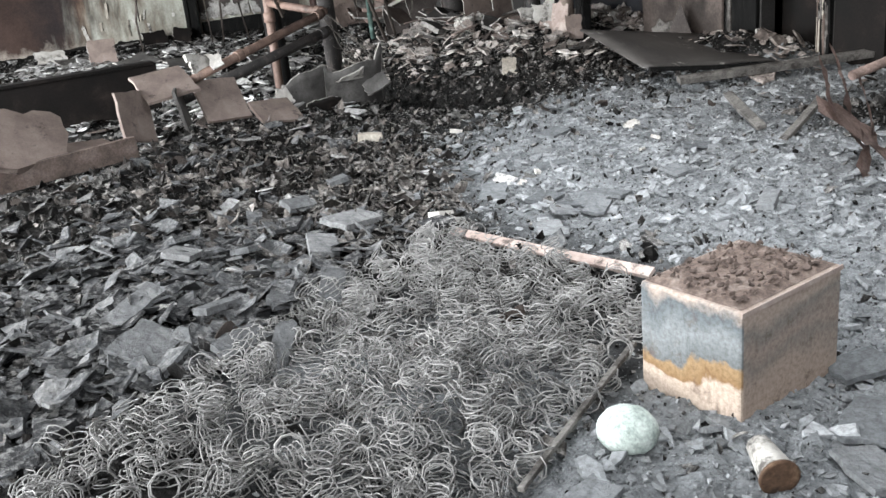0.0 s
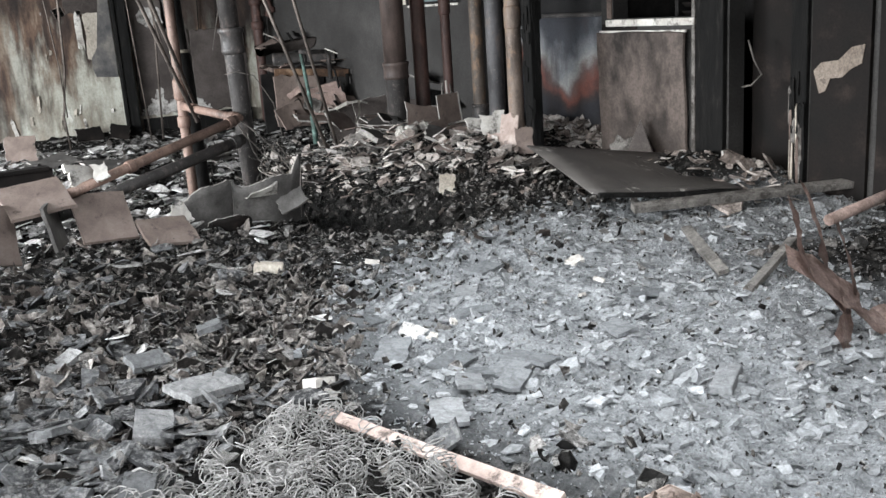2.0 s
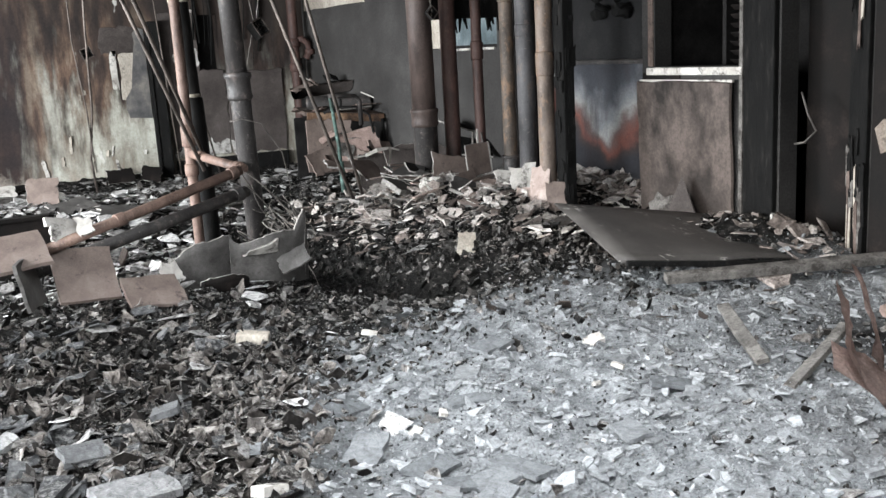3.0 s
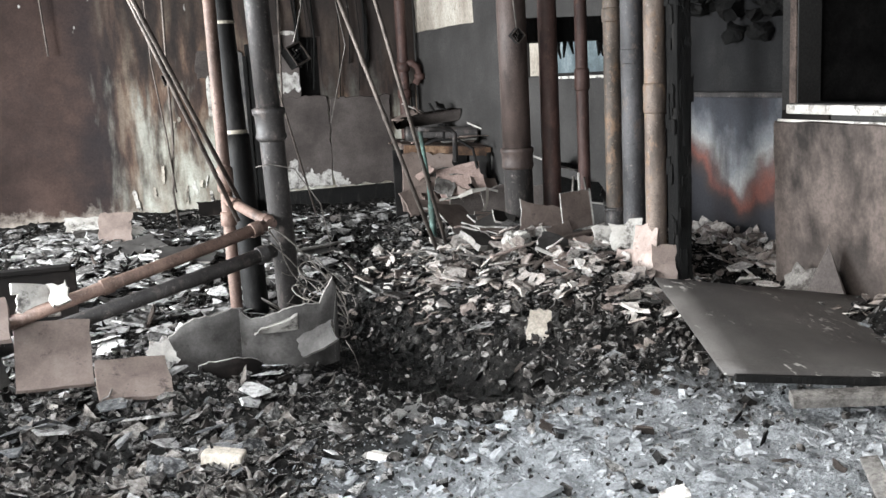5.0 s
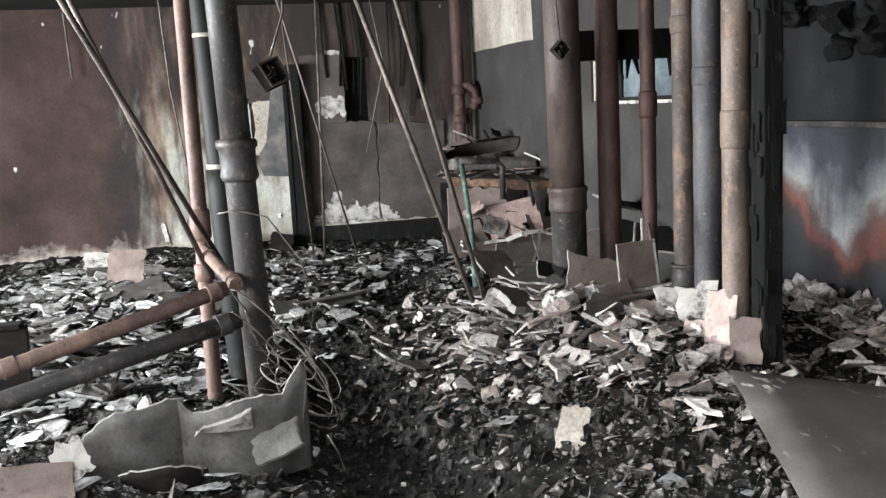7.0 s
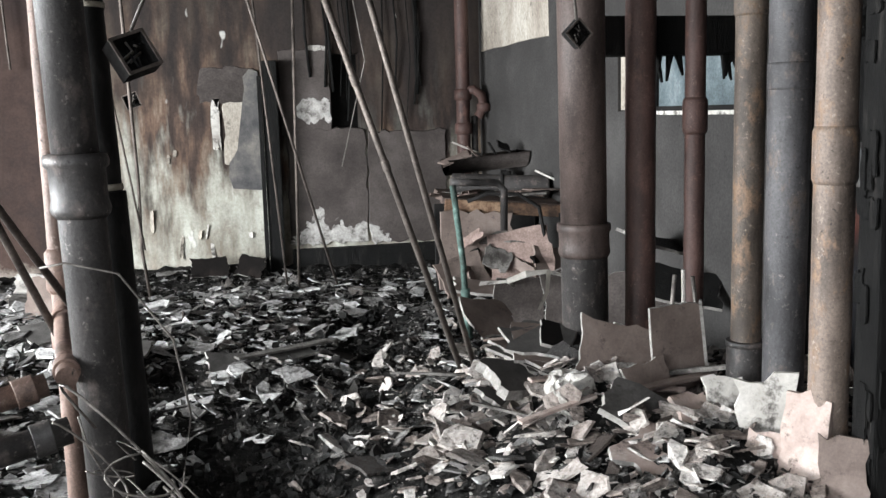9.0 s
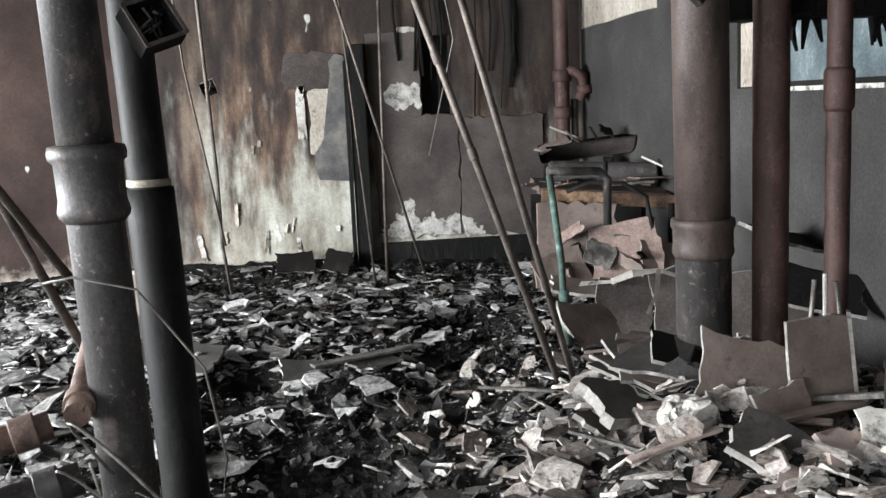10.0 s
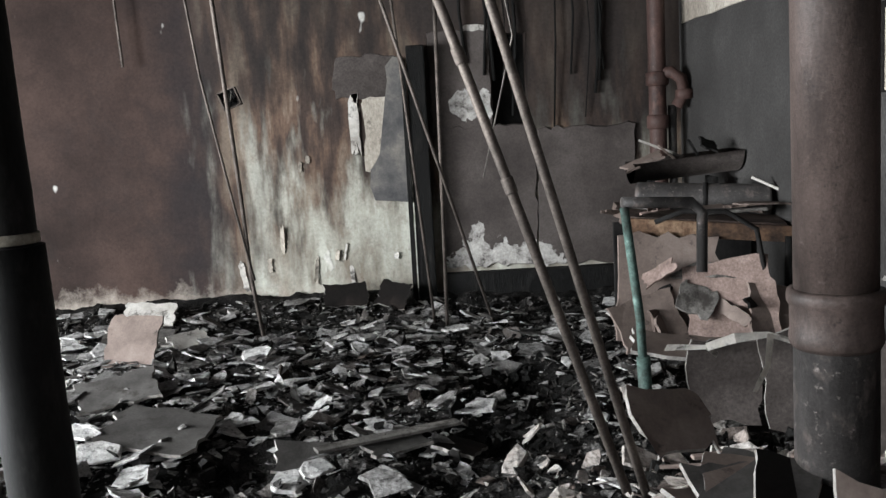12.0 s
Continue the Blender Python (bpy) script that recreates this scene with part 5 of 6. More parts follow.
plank("beam", (0.18, -0.37, 0.45), (1.3, -0.63, 0.325), 0.03, 0.035, m_charwood, "charred beam along the metal sheet's edge", "beam")
plank("beam", (0.45, -0.42, 0.32), (2.1, -1.2, 0.36), 0.1, 0.05, m_plankgrey, "long ash-grey beam lying across rubble", "beam", 10, 2)
plank("plank", (0.24, -1.1, 0.33), (-0.06, -1.66, 0.21), 0.07, 0.03, m_plankgrey, "short ash-grey plank lying on ash", "plank", 12, 3)
plank("plank", (-0.22, -1.96, 0.2), (0.4, -1.78, 0.34), 0.06, 0.03, m_plankgrey, "short pale plank propped on rubble", "plank", -8, 4)
plank("plank", (-1.12, -2.62, 0.21), (-1.36, -2.76, 0.21), 0.09, 0.04, m_flag, "thick grey board end half buried in ash", "plank", 5, 5)
plank("angle_bar", (-2.72, -1.92, 0.25), (-2.47, -3.1, 0.27), 0.058, 0.02, m_pinkplaster, "pale rusty angle bar lying against the box", "bar", 20, 6)
plank("angle_bar", (-2.98, -3.52, 0.26), (-3.85, -3.97, 0.25), 0.022, 0.016, m_plankgrey, "thin grey metal bar lying beside the springs", "bar", 10, 7)
plank("plank", (-0.86, 4.87, 0.31), (-0.2, 5.16, 0.31), 0.07, 0.015, m_plankgrey, "thin grey lath lying across the rubble", "plank", 0, 8)
plank("plank", (0.95, 2.75, 0.6), (1.22, 2.35, 0.72), 0.03, 0.02, m_plankgrey, "thin pale lath leaning on the sleeve", "plank", 0, 9)
plank("plank", (0.72, 2.52, 0.6), (1.14, 2.58, 0.63), 0.05, 0.018, m_tile_brown, "brown strip lying before the upright tile", "plank", 0, 10)
plank("panel_board", (-5.2, 3.35, 0.34), (-2.58, 3.3, 0.33), 0.05, 0.66, m_board, "long dark scorched board standing on edge", "board", 3, 11)
plank("panel_board", (-5.2, 3.32, 0.68), (-2.6, 3.28, 0.66), 0.12, 0.03, m_board, "dark ledge strip along a standing board", "board", 0, 12)
plank("panel_board", (-4.45, 0.9, 0.36), (-3.5, 0.86, 0.43), 0.03, 0.16, m_rust, "short rusty brown board standing in rubble", "board", 6, 13)
bm = broken_plate(0.62, 0.5, 0.05, random.Random(60), 6, 0.09)
bm.transform(pose(-4.2, 1.05, 0.58, 40, 8, 8))
tagged(finish("plaster_slab", bm, m_tile_brown), "broken brownish plaster slab propped in rubble", "plaster")

# rusty wreck of a bracket, and a curled sheet
wreck = holder("rusted_bracket", "twisted wreck of a rusted metal bracket", "scrap metal")


def strap(points, wide, seed):
    bm = bmesh.new()
    pts = [Vector(p) for p in points]
    left, right = [], []
    for k, p in enumerate(pts):
        d = (pts[min(k + 1, len(pts) - 1)] - pts[max(k - 1, 0)]).normalized()
        s = d.cross(Vector((0.5, -0.75, 0.4))).normalized() * wide * (0.5 + 0.15 * math.sin(k * 1.9 + seed))
        left.append(bm.verts.new(p - s))
        right.append(bm.verts.new(p + s))
    for k in range(len(pts) - 1):
        bm.faces.new((left[k], right[k], right[k + 1], left[k + 1]))
    bmesh.ops.solidify(bm, geom=bm.faces[:], thickness=0.012)
    return bm


for nm, wide, pts in (
        ("prong", 0.06, [(-0.171, -2.257, 0.80), (-0.232, -2.352, 0.70), (-0.306, -2.466, 0.57), (-0.384, -2.533, 0.50)]),
        ("blade", 0.075, [(-0.323, -2.307, 0.74), (-0.40, -2.39, 0.66), (-0.479, -2.478, 0.56), (-0.49, -2.574, 0.45), (-0.448, -2.714, 0.30)]),
        ("plate", 0.12, [(-0.577, -2.47, 0.57), (-0.468, -2.54, 0.49), (-0.392, -2.63, 0.39), (-0.31, -2.67, 0.34)]),
        ("rib", 0.05, [(-0.114, -2.391, 0.655), (-0.167, -2.488, 0.547), (-0.251, -2.595, 0.427), (-0.32, -2.662, 0.354)]),
        ("foot", 0.085, [(-0.393, -2.649, 0.37), (-0.454, -2.713, 0.30), (-0.584, -2.78, 0.2)]),
        ("tail", 0.09, [(-0.366, -2.673, 0.33), (-0.317, -2.739, 0.26), (-0.195, -2.771, 0.22)])):
    bm = strap(pts, wide * 1.9, wide * 40)
    bmesh.ops.subdivide_edges(bm, edges=bm.edges[:], cuts=2, use_grid_fill=True)
    for v in bm.verts:
        v.co += 0.014 * noise.noise_vector(v.co * 22)
    part(nm, bm, m_rust_pale, wreck)
part("arm", tube([(-0.16, -2.39, 0.645), (0.137, -2.379, 0.667), (0.57, -2.353, 0.697)], 0.03, 8), m_rust_pale, wreck)
curl = bmesh.new()
prev = None
for k in range(10):
    q = k / 9
    p = Vector((-0.9 + 0.42 * q, -3.22 - 0.5 * q, 0)) + Vector((-0.1, -0.08, 0)) * math.sin(q * 3.0)
    row = [curl.verts.new((p.x + 0.09 - 0.04 * j / 5 + 0.02 * math.sin(3 * q + j), p.y - 0.09 * (1 - j / 5), 0.12 + (0.66 - 0.1 * q * q) * j / 5)) for j in range(6)]
    if prev:
        for j in range(5):
            curl.faces.new((prev[j], row[j], row[j + 1], prev[j + 1])).smooth = True
    prev = row
bmesh.ops.solidify(curl, geom=curl.faces[:], thickness=0.01)
tagged(finish("rusted_sheet", curl, m_rust_tan), "curved tan rusted metal sheet standing in ash", "metal sheet")

# ---- tiles and shards round the soil pipe ----


def slab(name, wide, high, thick, m, material, label, category, seed, rough=0.03, bow=0.0, steps=5, group=""):
    bm = broken_plate(wide, high, thick, random.Random(seed), steps, rough, bow)
    bm.normal_update()
    rims = [abs(f.normal.z) < 0.5 for f in bm.faces]
    ob = tagged(finish(name, bm, material), label, category, group)
    if name in ("porcelain_shard", "wall_tile", "scorched_board"):
        # pale freshly broken rim round a sooted face
        ob.data.materials.append(m_rim)
        for f, rim in zip(ob.data.polygons, rims):
            f.material_index = int(rim)
    ob.matrix_world = m
    return ob


G1 = "tiles by the soil pipe"
slab("floor_tile", 0.37, 0.4, 0.022, pose(-2.68, 1.33, 0.55, 44, 4, 3), m_tile_brown, "square scorched brown tile leaning on rubble", "tile", 70, 0.012, group=G1)
slab("floor_tile", 0.36, 0.3, 0.022, pose(-2.31, 1.17, 0.41, 27, 5, 5), m_tile_brown, "scorched brown tile lying at a slope", "tile", 71, 0.02, group=G1)
slab("floor_tile", 0.4, 0.38, 0.022, pose(-3.07, 1.4, 0.73, 24, -5, 2), m_tile_brown, "scorched brown tile bridging two others", "tile", 72, 0.02, group=G1)
slab("floor_tile", 0.3, 0.38, 0.022, pose(-3.37, 1.25, 0.56, 72, 12, 28), m_tile_brown, "scorched brown tile standing on edge", "tile", 73, 0.03, group=G1)
slab("floor_tile", 0.3, 0.3, 0.022, pose(-3.0, 1.3, 0.55, 80, 0, 65), m_tile_grey, "grey tile standing on edge below another", "tile", 74, 0.03, group=G1)
slab("floor_tile", 0.4, 0.3, 0.022, pose(-3.75, 1.1, 0.42, 14, 8, 20), m_tile_brown, "scorched brown tile lying on rubble", "tile", 75, 0.03, group=G1)
slab("plaster_piece", 0.2, 0.16, 0.02, pose(-2.74, 1.5, 0.81, 60, 10, 20), m_white, "broken white plaster piece wedged by the pipes", "plaster", 76, 0.12)
slab("plaster_piece", 0.1, 0.12, 0.02, pose(-2.62, 1.46, 0.83, 62, -10, -10), m_white, "small white plaster piece wedged by the pipes", "plaster", 77, 0.14)
G2 = "porcelain shards by the pipe"
def bowl_shard(columns, low, y, bow, thick, turn, label, material=m_tile_grey):
    """A curved porcelain wall: columns of (x, height of the broken top) bowed forward in the middle, with a pale broken rim."""
    bm = bmesh.new()
    x0, x1 = columns[0][0], columns[-1][0]
    fronts, backs = [], []
    for k in range((len(columns) - 1) * 4 + 1):
        i, f = min(k // 4, len(columns) - 2), (k - 4 * min(k // 4, len(columns) - 2)) / 4
        x = columns[i][0] + (columns[i + 1][0] - columns[i][0]) * f
        z = columns[i][1] + (columns[i + 1][1] - columns[i][1]) * f + 0.008 * noise.noise((x * 40, y, 1))
        u = 2 * (x - x0) / (x1 - x0) - 1
        d = -bow * (1 - u * u)
        col = [Vector((x - (x0 + x1) / 2, d - 0.05 * j / 5, low + (z - low) * j / 5)) for j in range(6)]
        fronts.append([bm.verts.new(p) for p in col])
        backs.append([bm.verts.new(p + Vector((0, thick, 0))) for p in col])
    n = len(fronts)
    for k in range(n - 1):
        for j in range(5):
            bm.faces.new((fronts[k][j], fronts[k + 1][j], fronts[k + 1][j + 1], fronts[k][j + 1])).smooth = True
            bm.faces.new((backs[k][j], backs[k][j + 1], backs[k + 1][j + 1], backs[k + 1][j])).smooth = True
        bm.faces.new((fronts[k][5], fronts[k + 1][5], backs[k + 1][5], backs[k][5])).material_index = 1
    for k in (0, n - 1):
        for j in range(5):
            bm.faces.new((fronts[k][j], fronts[k][j + 1], backs[k][j + 1], backs[k][j])).material_index = 1
    bmesh.ops.recalc_face_normals(bm, faces=bm.faces[:])
    bm.transform(Matrix.Translation(((x0 + x1) / 2, y, 0)) @ pose(0, 0, 0, 0, 0, turn))
    ob = tagged(finish("porcelain_shard", bm, material), label, "shard", G2)
    ob.data.materials.append(m_rim)
    return ob


bowl_shard([(-2.13, 0.46), (-2.11, 0.53), (-2.04, 0.59), (-1.98, 0.625), (-1.86, 0.63), (-1.77, 0.645), (-1.70, 0.635)], 0.28, 1.5, 0.07, 0.024, 4, "large sooted porcelain bowl fragment standing upright")
bowl_shard([(-1.72, 0.64), (-1.69, 0.6), (-1.66, 0.575), (-1.56, 0.6), (-1.46, 0.63), (-1.36, 0.64), (-1.28, 0.63), (-1.24, 0.69), (-1.19, 0.76), (-1.17, 0.7), (-1.2, 0.5)], 0.25, 1.47, 0.09, 0.026, -5, "large sooted porcelain bowl fragment with a pointed end")
bowl_shard([(-1.66, 0.5), (-1.62, 0.54), (-1.5, 0.57), (-1.42, 0.6)], 0.5, 1.36, 0.02, 0.03, -8, "pale broken porcelain rim piece", m_white)
slab("porcelain_shard", 0.22, 0.13, 0.02, pose(-1.33, 1.3, 0.44, 52, -24, -16), m_tile_grey, "oval porcelain shard leaning on others", "shard", 83, 0.05, 0.01, 7, G2)
slab("porcelain_shard", 0.13, 0.17, 0.02, pose(-2.15, 1.34, 0.46, 70, -20, 20), m_white, "pale triangular porcelain shard", "shard", 85, 0.14, 0.0, 5, G2)
bowl_shard([(-1.98, 0.38), (-1.93, 0.41), (-1.8, 0.42), (-1.7, 0.4), (-1.65, 0.36)], 0.22, 1.36, 0.08, 0.02, 2, "dark curved shard half buried in rubble", m_board)

G3 = "slabs by the thick pipe"
slab("wall_tile", 0.27, 0.44, 0.014, pose(1.04, 2.7, 0.7, 84, 0, 6), m_tile_brown, "brown tile standing upright before the pipes", "tile", 90, 0.015, 0.02, 7, G3)
slab("wall_tile", 0.12, 0.42, 0.014, pose(1.2, 2.74, 0.71, 84, 0, 62), m_tile_brown, "brown tile standing upright, turned edge on", "tile", 98, 0.02, 0.0, 7, G3)
slab("wall_tile", 0.36, 0.32, 0.014, pose(0.78, 2.76, 0.7, 52, 14, -14), m_tile_brown, "brown tile leaning against an upright one", "tile", 91, 0.04, 0.0, 7, G3)
slab("wall_tile", 0.22, 0.2, 0.016, pose(0.86, 2.6, 0.6, 64, -8, 10), m_tile_brown, "dark brown tile tilted in rubble", "tile", 92, 0.04, 0.0, 6, G3)
slab("wall_tile", 0.22, 0.34, 0.016, pose(0.7, 3.25, 0.68, 8, 14, -18), m_board, "dark board lying on a stack of tiles", "tile", 93, 0.015, 0.0, 5, G3)
for k in range(5):
    slab("wall_tile", 0.3 - 0.02 * k, 0.42, 0.014, pose(0.6 - 0.025 * k, 3.25 - 0.03 * k, 0.68 - 0.018 * k, 8 + 5 * (k % 3), 4 + 3 * (k % 2), -30 + 17 * k), (m_tile_grey, m_tile_brown)[k % 2], "thin tile in a slipped stack beside the pipe", "tile", 320 + k, 0.03, 0.0, 6, G3)
slab("wall_tile", 0.3, 0.28, 0.016, pose(0.58, 4.1, 0.62, 40, 6, 20), m_tile_brown, "brown tile with a jagged outline leaning on the heap", "tile", 94, 0.12, 0.0, 5, G3)
slab("wall_tile", 0.26, 0.24, 0.05, pose(0.34, 2.95, 0.58, 24, 10, 25), m_tile_grey, "thick grey slab lying on the rubble heap", "tile", 99, 0.07, 0.0, 6, G3)
slab("wall_tile", 0.4, 0.24, 0.03, pose(0.72, 2.3, 0.56, 20, 24, -40), m_tile_grey, "broken slab lying on the rubble heap", "tile", 95, 0.07, 0.0, 5, G3)
slab("wall_tile", 0.3, 0.26, 0.02, pose(0.62, 2.05, 0.5, 18, -8, 30), m_pinkplaster, "pinkish plaster slab on the rubble heap", "tile", 96, 0.1, 0.0, 5, G3)
slab("wall_tile", 0.22, 0.16, 0.02, pose(0.25, 2.95, 0.5, 30, 12, 60), m_tile_grey, "grey tile fragment on the rubble heap", "tile", 97, 0.1, 0.0, 5, G3)
G7 = "large tiles in the far rubble"
for k, (x, y, wd, ht, rx, ry, rz, mt) in enumerate(((-2.22, 6.75, 0.34, 0.36, 58, 6, -8, m_tile_brown), (-2.05, 5.85, 0.42, 0.34, 14, -6, 20, m_tile_grey), (-1.66, 5.2, 0.5, 0.42, 8, 6, -12, m_tile_grey), (-0.92, 4.85, 0.24, 0.2, 26, 8, 5, m_tile_grey), (-2.4, 7.5, 0.5, 0.3, 10, 4, 12, m_plankgrey), (-2.0, 7.3, 0.3, 0.2, 20, 0, 50, m_white), (-2.55, 8.3, 0.4, 0.26, 34, 5, 0, m_white), (-0.5, 5.0, 0.3, 0.16, 10, 0, 30, m_tile_grey), (-1.0, 8.6, 0.36, 0.2, 62, 0, 6, m_board), (-0.6, 8.55, 0.26, 0.24, 50, 10, -20, m_board), (-0.2, 5.05, 0.26, 0.2, 12, 8, 70, m_board))):
    slab("wall_tile", wd, ht, 0.016, pose(x, y, ground_at(x, y) + 0.03 + 0.42 * ht * math.sin(radians(rx)), rx, ry, rz), mt, "large broken tile lying in the rubble before the wall", "tile", 300 + k, 0.05, 0.02, 7, G7)
lump = bmesh.new()
bmesh.ops.create_icosphere(lump, subdivisions=4, radius=0.1, matrix=Matrix.Diagonal((1.1, 0.9, 0.75, 1)))
for v in lump.verts:
    v.co += 0.05 * noise.noise_vector(v.co * 11) + 0.022 * noise.noise_vector(v.co * 34)
lump.transform(pose(0.5, 2.62, ground_at(0.5, 2.62) + 0.03, 10, 0, 20))
tagged(finish("plaster_lump", lump, m_white), "crumbled chalky white lump on the rubble heap", "plaster")
G4 = "plaster at the pipes' feet"
for k, (x, y, z, wd, ht, rx, rz, mt) in enumerate(((1.05, 1.99, 0.6, 0.22, 0.34, 82, -30, m_white), (1.05, 1.74, 0.6, 0.17, 0.36, 80, -60, m_pinkplaster), (1.1, 1.6, 0.54, 0.16, 0.24, 78, -35, m_tile_brown), (0.98, 1.85, 0.5, 0.2, 0.2, 62, -50, m_pinkplaster), (1.0, 2.22, 0.62, 0.16, 0.2, 66, -20, m_white), (0.9, 2.2, 0.58, 0.24, 0.2, 35, 10, m_pinkplaster), (0.85, 1.72, 0.44, 0.22, 0.15, 30, 40, m_tile_grey))):
    slab("plaster_piece", wd, ht, 0.022, pose(x, y, z, rx, 0, rz), mt, "broken pale plaster casing at the pipes' foot", "plaster", 100 + k, 0.08, 0.0, 5, G4)
slab("tile_chip", 0.13, 0.26, 0.02, pose(-0.06, 1.13, 0.36, 40, 8, -30), m_cream, "pale speckled tile chip lying on char", "tile", 110, 0.05)
brick = tagged(finish("brick", block(-0.09, 0.09, -0.045, 0.045, -0.035, 0.035, 0.012), m_cream), "pale scorched brick lying on black rubble", "brick")
brick.matrix_world = pose(-2.0, 0.24, ground_at(-2.0, 0.24) + 0.04, 4, 6, -28)
G5 = "slate flags on the ash"
for k, (x, y, wd, ht, rz) in enumerate(((-1.93, -1.69, 0.2, 0.15, 25), (-1.79, -1.9, 0.17, 0.17, 5), (-2.04, -1.98, 0.22, 0.12, 60), (-1.65, -1.9, 0.11, 0.26, 10), (-1.9, -1.86, 0.16, 0.13, -10), (-1.88, -2.08, 0.18, 0.12, 30), (-1.91, -0.81, 0.3, 0.22, 30), (-2.07, -1.38, 0.24, 0.16, 50), (-1.2, -0.75, 0.26, 0.12, 50), (-1.4, -1.1, 0.2, 0.13, -20), (-0.9, -0.5, 0.22, 0.15, 15), (-2.3, -2.2, 0.24, 0.14, 65), (-0.55, -1.55, 0.2, 0.12, -35), (-1.1, -1.9, 0.18, 0.12, 80), (-2.75, -4.35, 0.3, 0.22, 20), (-3.0, -4.5, 0.22, 0.16, 70), (-2.5, -4.1, 0.2, 0.16, -20), (-3.72, -4.12, 0.16, 0.12, 10))):
    slab("slate_flag", wd, ht, 0.018, pose(x, y, ground_at(x, y) + 0.025, random.Random(k).uniform(-8, 8), random.Random(k + 50).uniform(-8, 8), rz), m_flag, "flat grey slate piece lying in pale ash", "slate", 120 + k, 0.05, 0.0, 4, G5)
G8 = "dark slates by the springs"
for k, (x, y, wd, ht, rx, ry, rz) in enumerate(((-3.56, -2.23, 0.13, 0.34, 12, 10, -30), (-3.95, -2.55, 0.1, 0.3, 24, 10, -35), (-4.07, -2.42, 0.26, 0.16, 10, 0, 20), (-4.37, -2.15, 0.3, 0.28, 14, -6, 35), (-3.75, -2.1, 0.2, 0.14, 16, 8, 60), (-4.0, -2.0, 0.3, 0.12, -8, 10, 30), (-4.3, -1.75, 0.34, 0.14, 10, -12, 25), (-2.99, -1.34, 0.34, 0.24, 4, 6, 15), (-3.3, -1.6, 0.24, 0.18, 12, -10, 70), (-3.6, -1.4, 0.3, 0.12, -10, 14, 40), (-3.1, -0.9, 0.22, 0.14, 18, 6, 10), (-3.9, -1.2, 0.28, 0.18, 12, 12, 55), (-3.4, -0.5, 0.24, 0.1, 8, -14, 30), (-2.7, -0.6, 0.2, 0.14, -12, 8, 75))):
    slab("slate_flag", wd * 0.85, ht * 0.85, 0.03, pose(x, y, ground_at(x, y) + 0.06, rx, ry, rz), m_slate, "sooted slate slab lying on smaller pieces", "slate", 400 + k, 0.04, 0.0, 4, G8)
for k, (x, y, s) in enumerate(((-0.41, -0.8, 0.1), (-1.79, -1.29, 0.06), (-1.6, -1.2, 0.05), (-0.62, -1.25, 0.06), (-1.34, 0.1, 0.09), (-2.55, -1.55, 0.11), (-0.8, -1.3, 0.05))):
    slab("white_chip", s, s * 0.7, s * 0.35, pose(x, y, ground_at(x, y) + 0.03, 14, -10, 37 * k), m_white, "small white plaster chip lying on ash", "plaster", 140 + k, 0.12, 0.0, 3, "white chips on the ash")

# ---- steel box, stone and cup ----
bx = holder("steel_box", "burnt steel box with pink, grey and rust-stained paint", "box")
shell = block(0, 0.53, 0, 0.41, 0, 0.41, 0.012)
part("body", shell, m_box, bx)
lid = bmesh.new()
for j in range(13):
    for i in range(17):
        u, v = i / 16, j / 12
        e = min(u, 1 - u, v, 1 - v)
        lid.verts.new((0.012 + 0.506 * u, 0.012 + 0.386 * v, 0.412 + min(1, e * 9) * (0.008 + 0.014 * (noise.noise((u * 9, v * 8, 3)) + 0.4))))
lid.verts.ensure_lookup_table()
for j in range(12):
    for i in range(16):
        lid.faces.new([lid.verts[q] for q in (j * 17 + i, j * 17 + i + 1, (j + 1) * 17 + i + 1, (j + 1) * 17 + i)]).smooth = True
part("debris_crust", lid, m_crust, bx, "crust of brown rust and ash on top")
part("front_rim", block(-0.004, 0.534, -0.004, 0.002, 0.392, 0.411, 0.003), m_pinkplaster, bx)
bx.matrix_world = pose(-3.05, -4.07, 0.165, 0, 0, 4)
rb = random.Random(77)
lumps_v = []
for k in range(240):
    q = Matrix(pose(-3.05, -4.07, 0.165, 0, 0, 4)) @ Vector((rb.uniform(0.03, 0.5), rb.uniform(0.03, 0.38), 0.435))
    lumps_v.append(q)
n0 = len(lumps_v)
sx, sy = np.array([q.x for q in lumps_v]), np.array([q.y for q in lumps_v])
vv, ff = chips(sx, sy, rng.uniform(0.005, 0.02, n0), 0.35, 0.6, 0.0)
vv = np.array(vv).reshape(n0, -1, 3)
vv[:, :, 2] += (np.array([q.z for q in lumps_v]) - height(sx, sy) - 0.002)[:, None]
tagged(array_mesh("box_grit", vv.reshape(-1, 3).tolist(), ff, m_rust), "brown grit and flakes lying on the steel box", "rubble", kind="stuff")

egg = bmesh.new()
bmesh.ops.create_uvsphere(egg, u_segments=36, v_segments=20, radius=0.086, matrix=Matrix.Diagonal((1.0, 1.12, 0.92, 1)))
for v in egg.verts:
    v.co += 0.004 * noise.noise_vector(v.co * 30)
ob = tagged(finish("stone", egg, m_egg, smooth=True), "round pale green-white stone lying on ash", "stone")
ob.matrix_world = pose(-3.40, -3.93, 0.25, 0, 10, 30)
cup = holder("cup", "tapered ash-white cup lying tipped on its side", "cup")
prof = [(0.028, 0.0), (0.036, 0.004), (0.052, 0.13), (0.056, 0.15), (0.05, 0.15), (0.034, 0.01)]
part("wall", lathe(prof, 0, 0, 28), m_white, cup)
part("rim", lathe([(0.05, 0.148), (0.058, 0.146), (0.059, 0.156), (0.05, 0.157)], 0, 0, 28), m_copper, cup, "rusty orange rim")
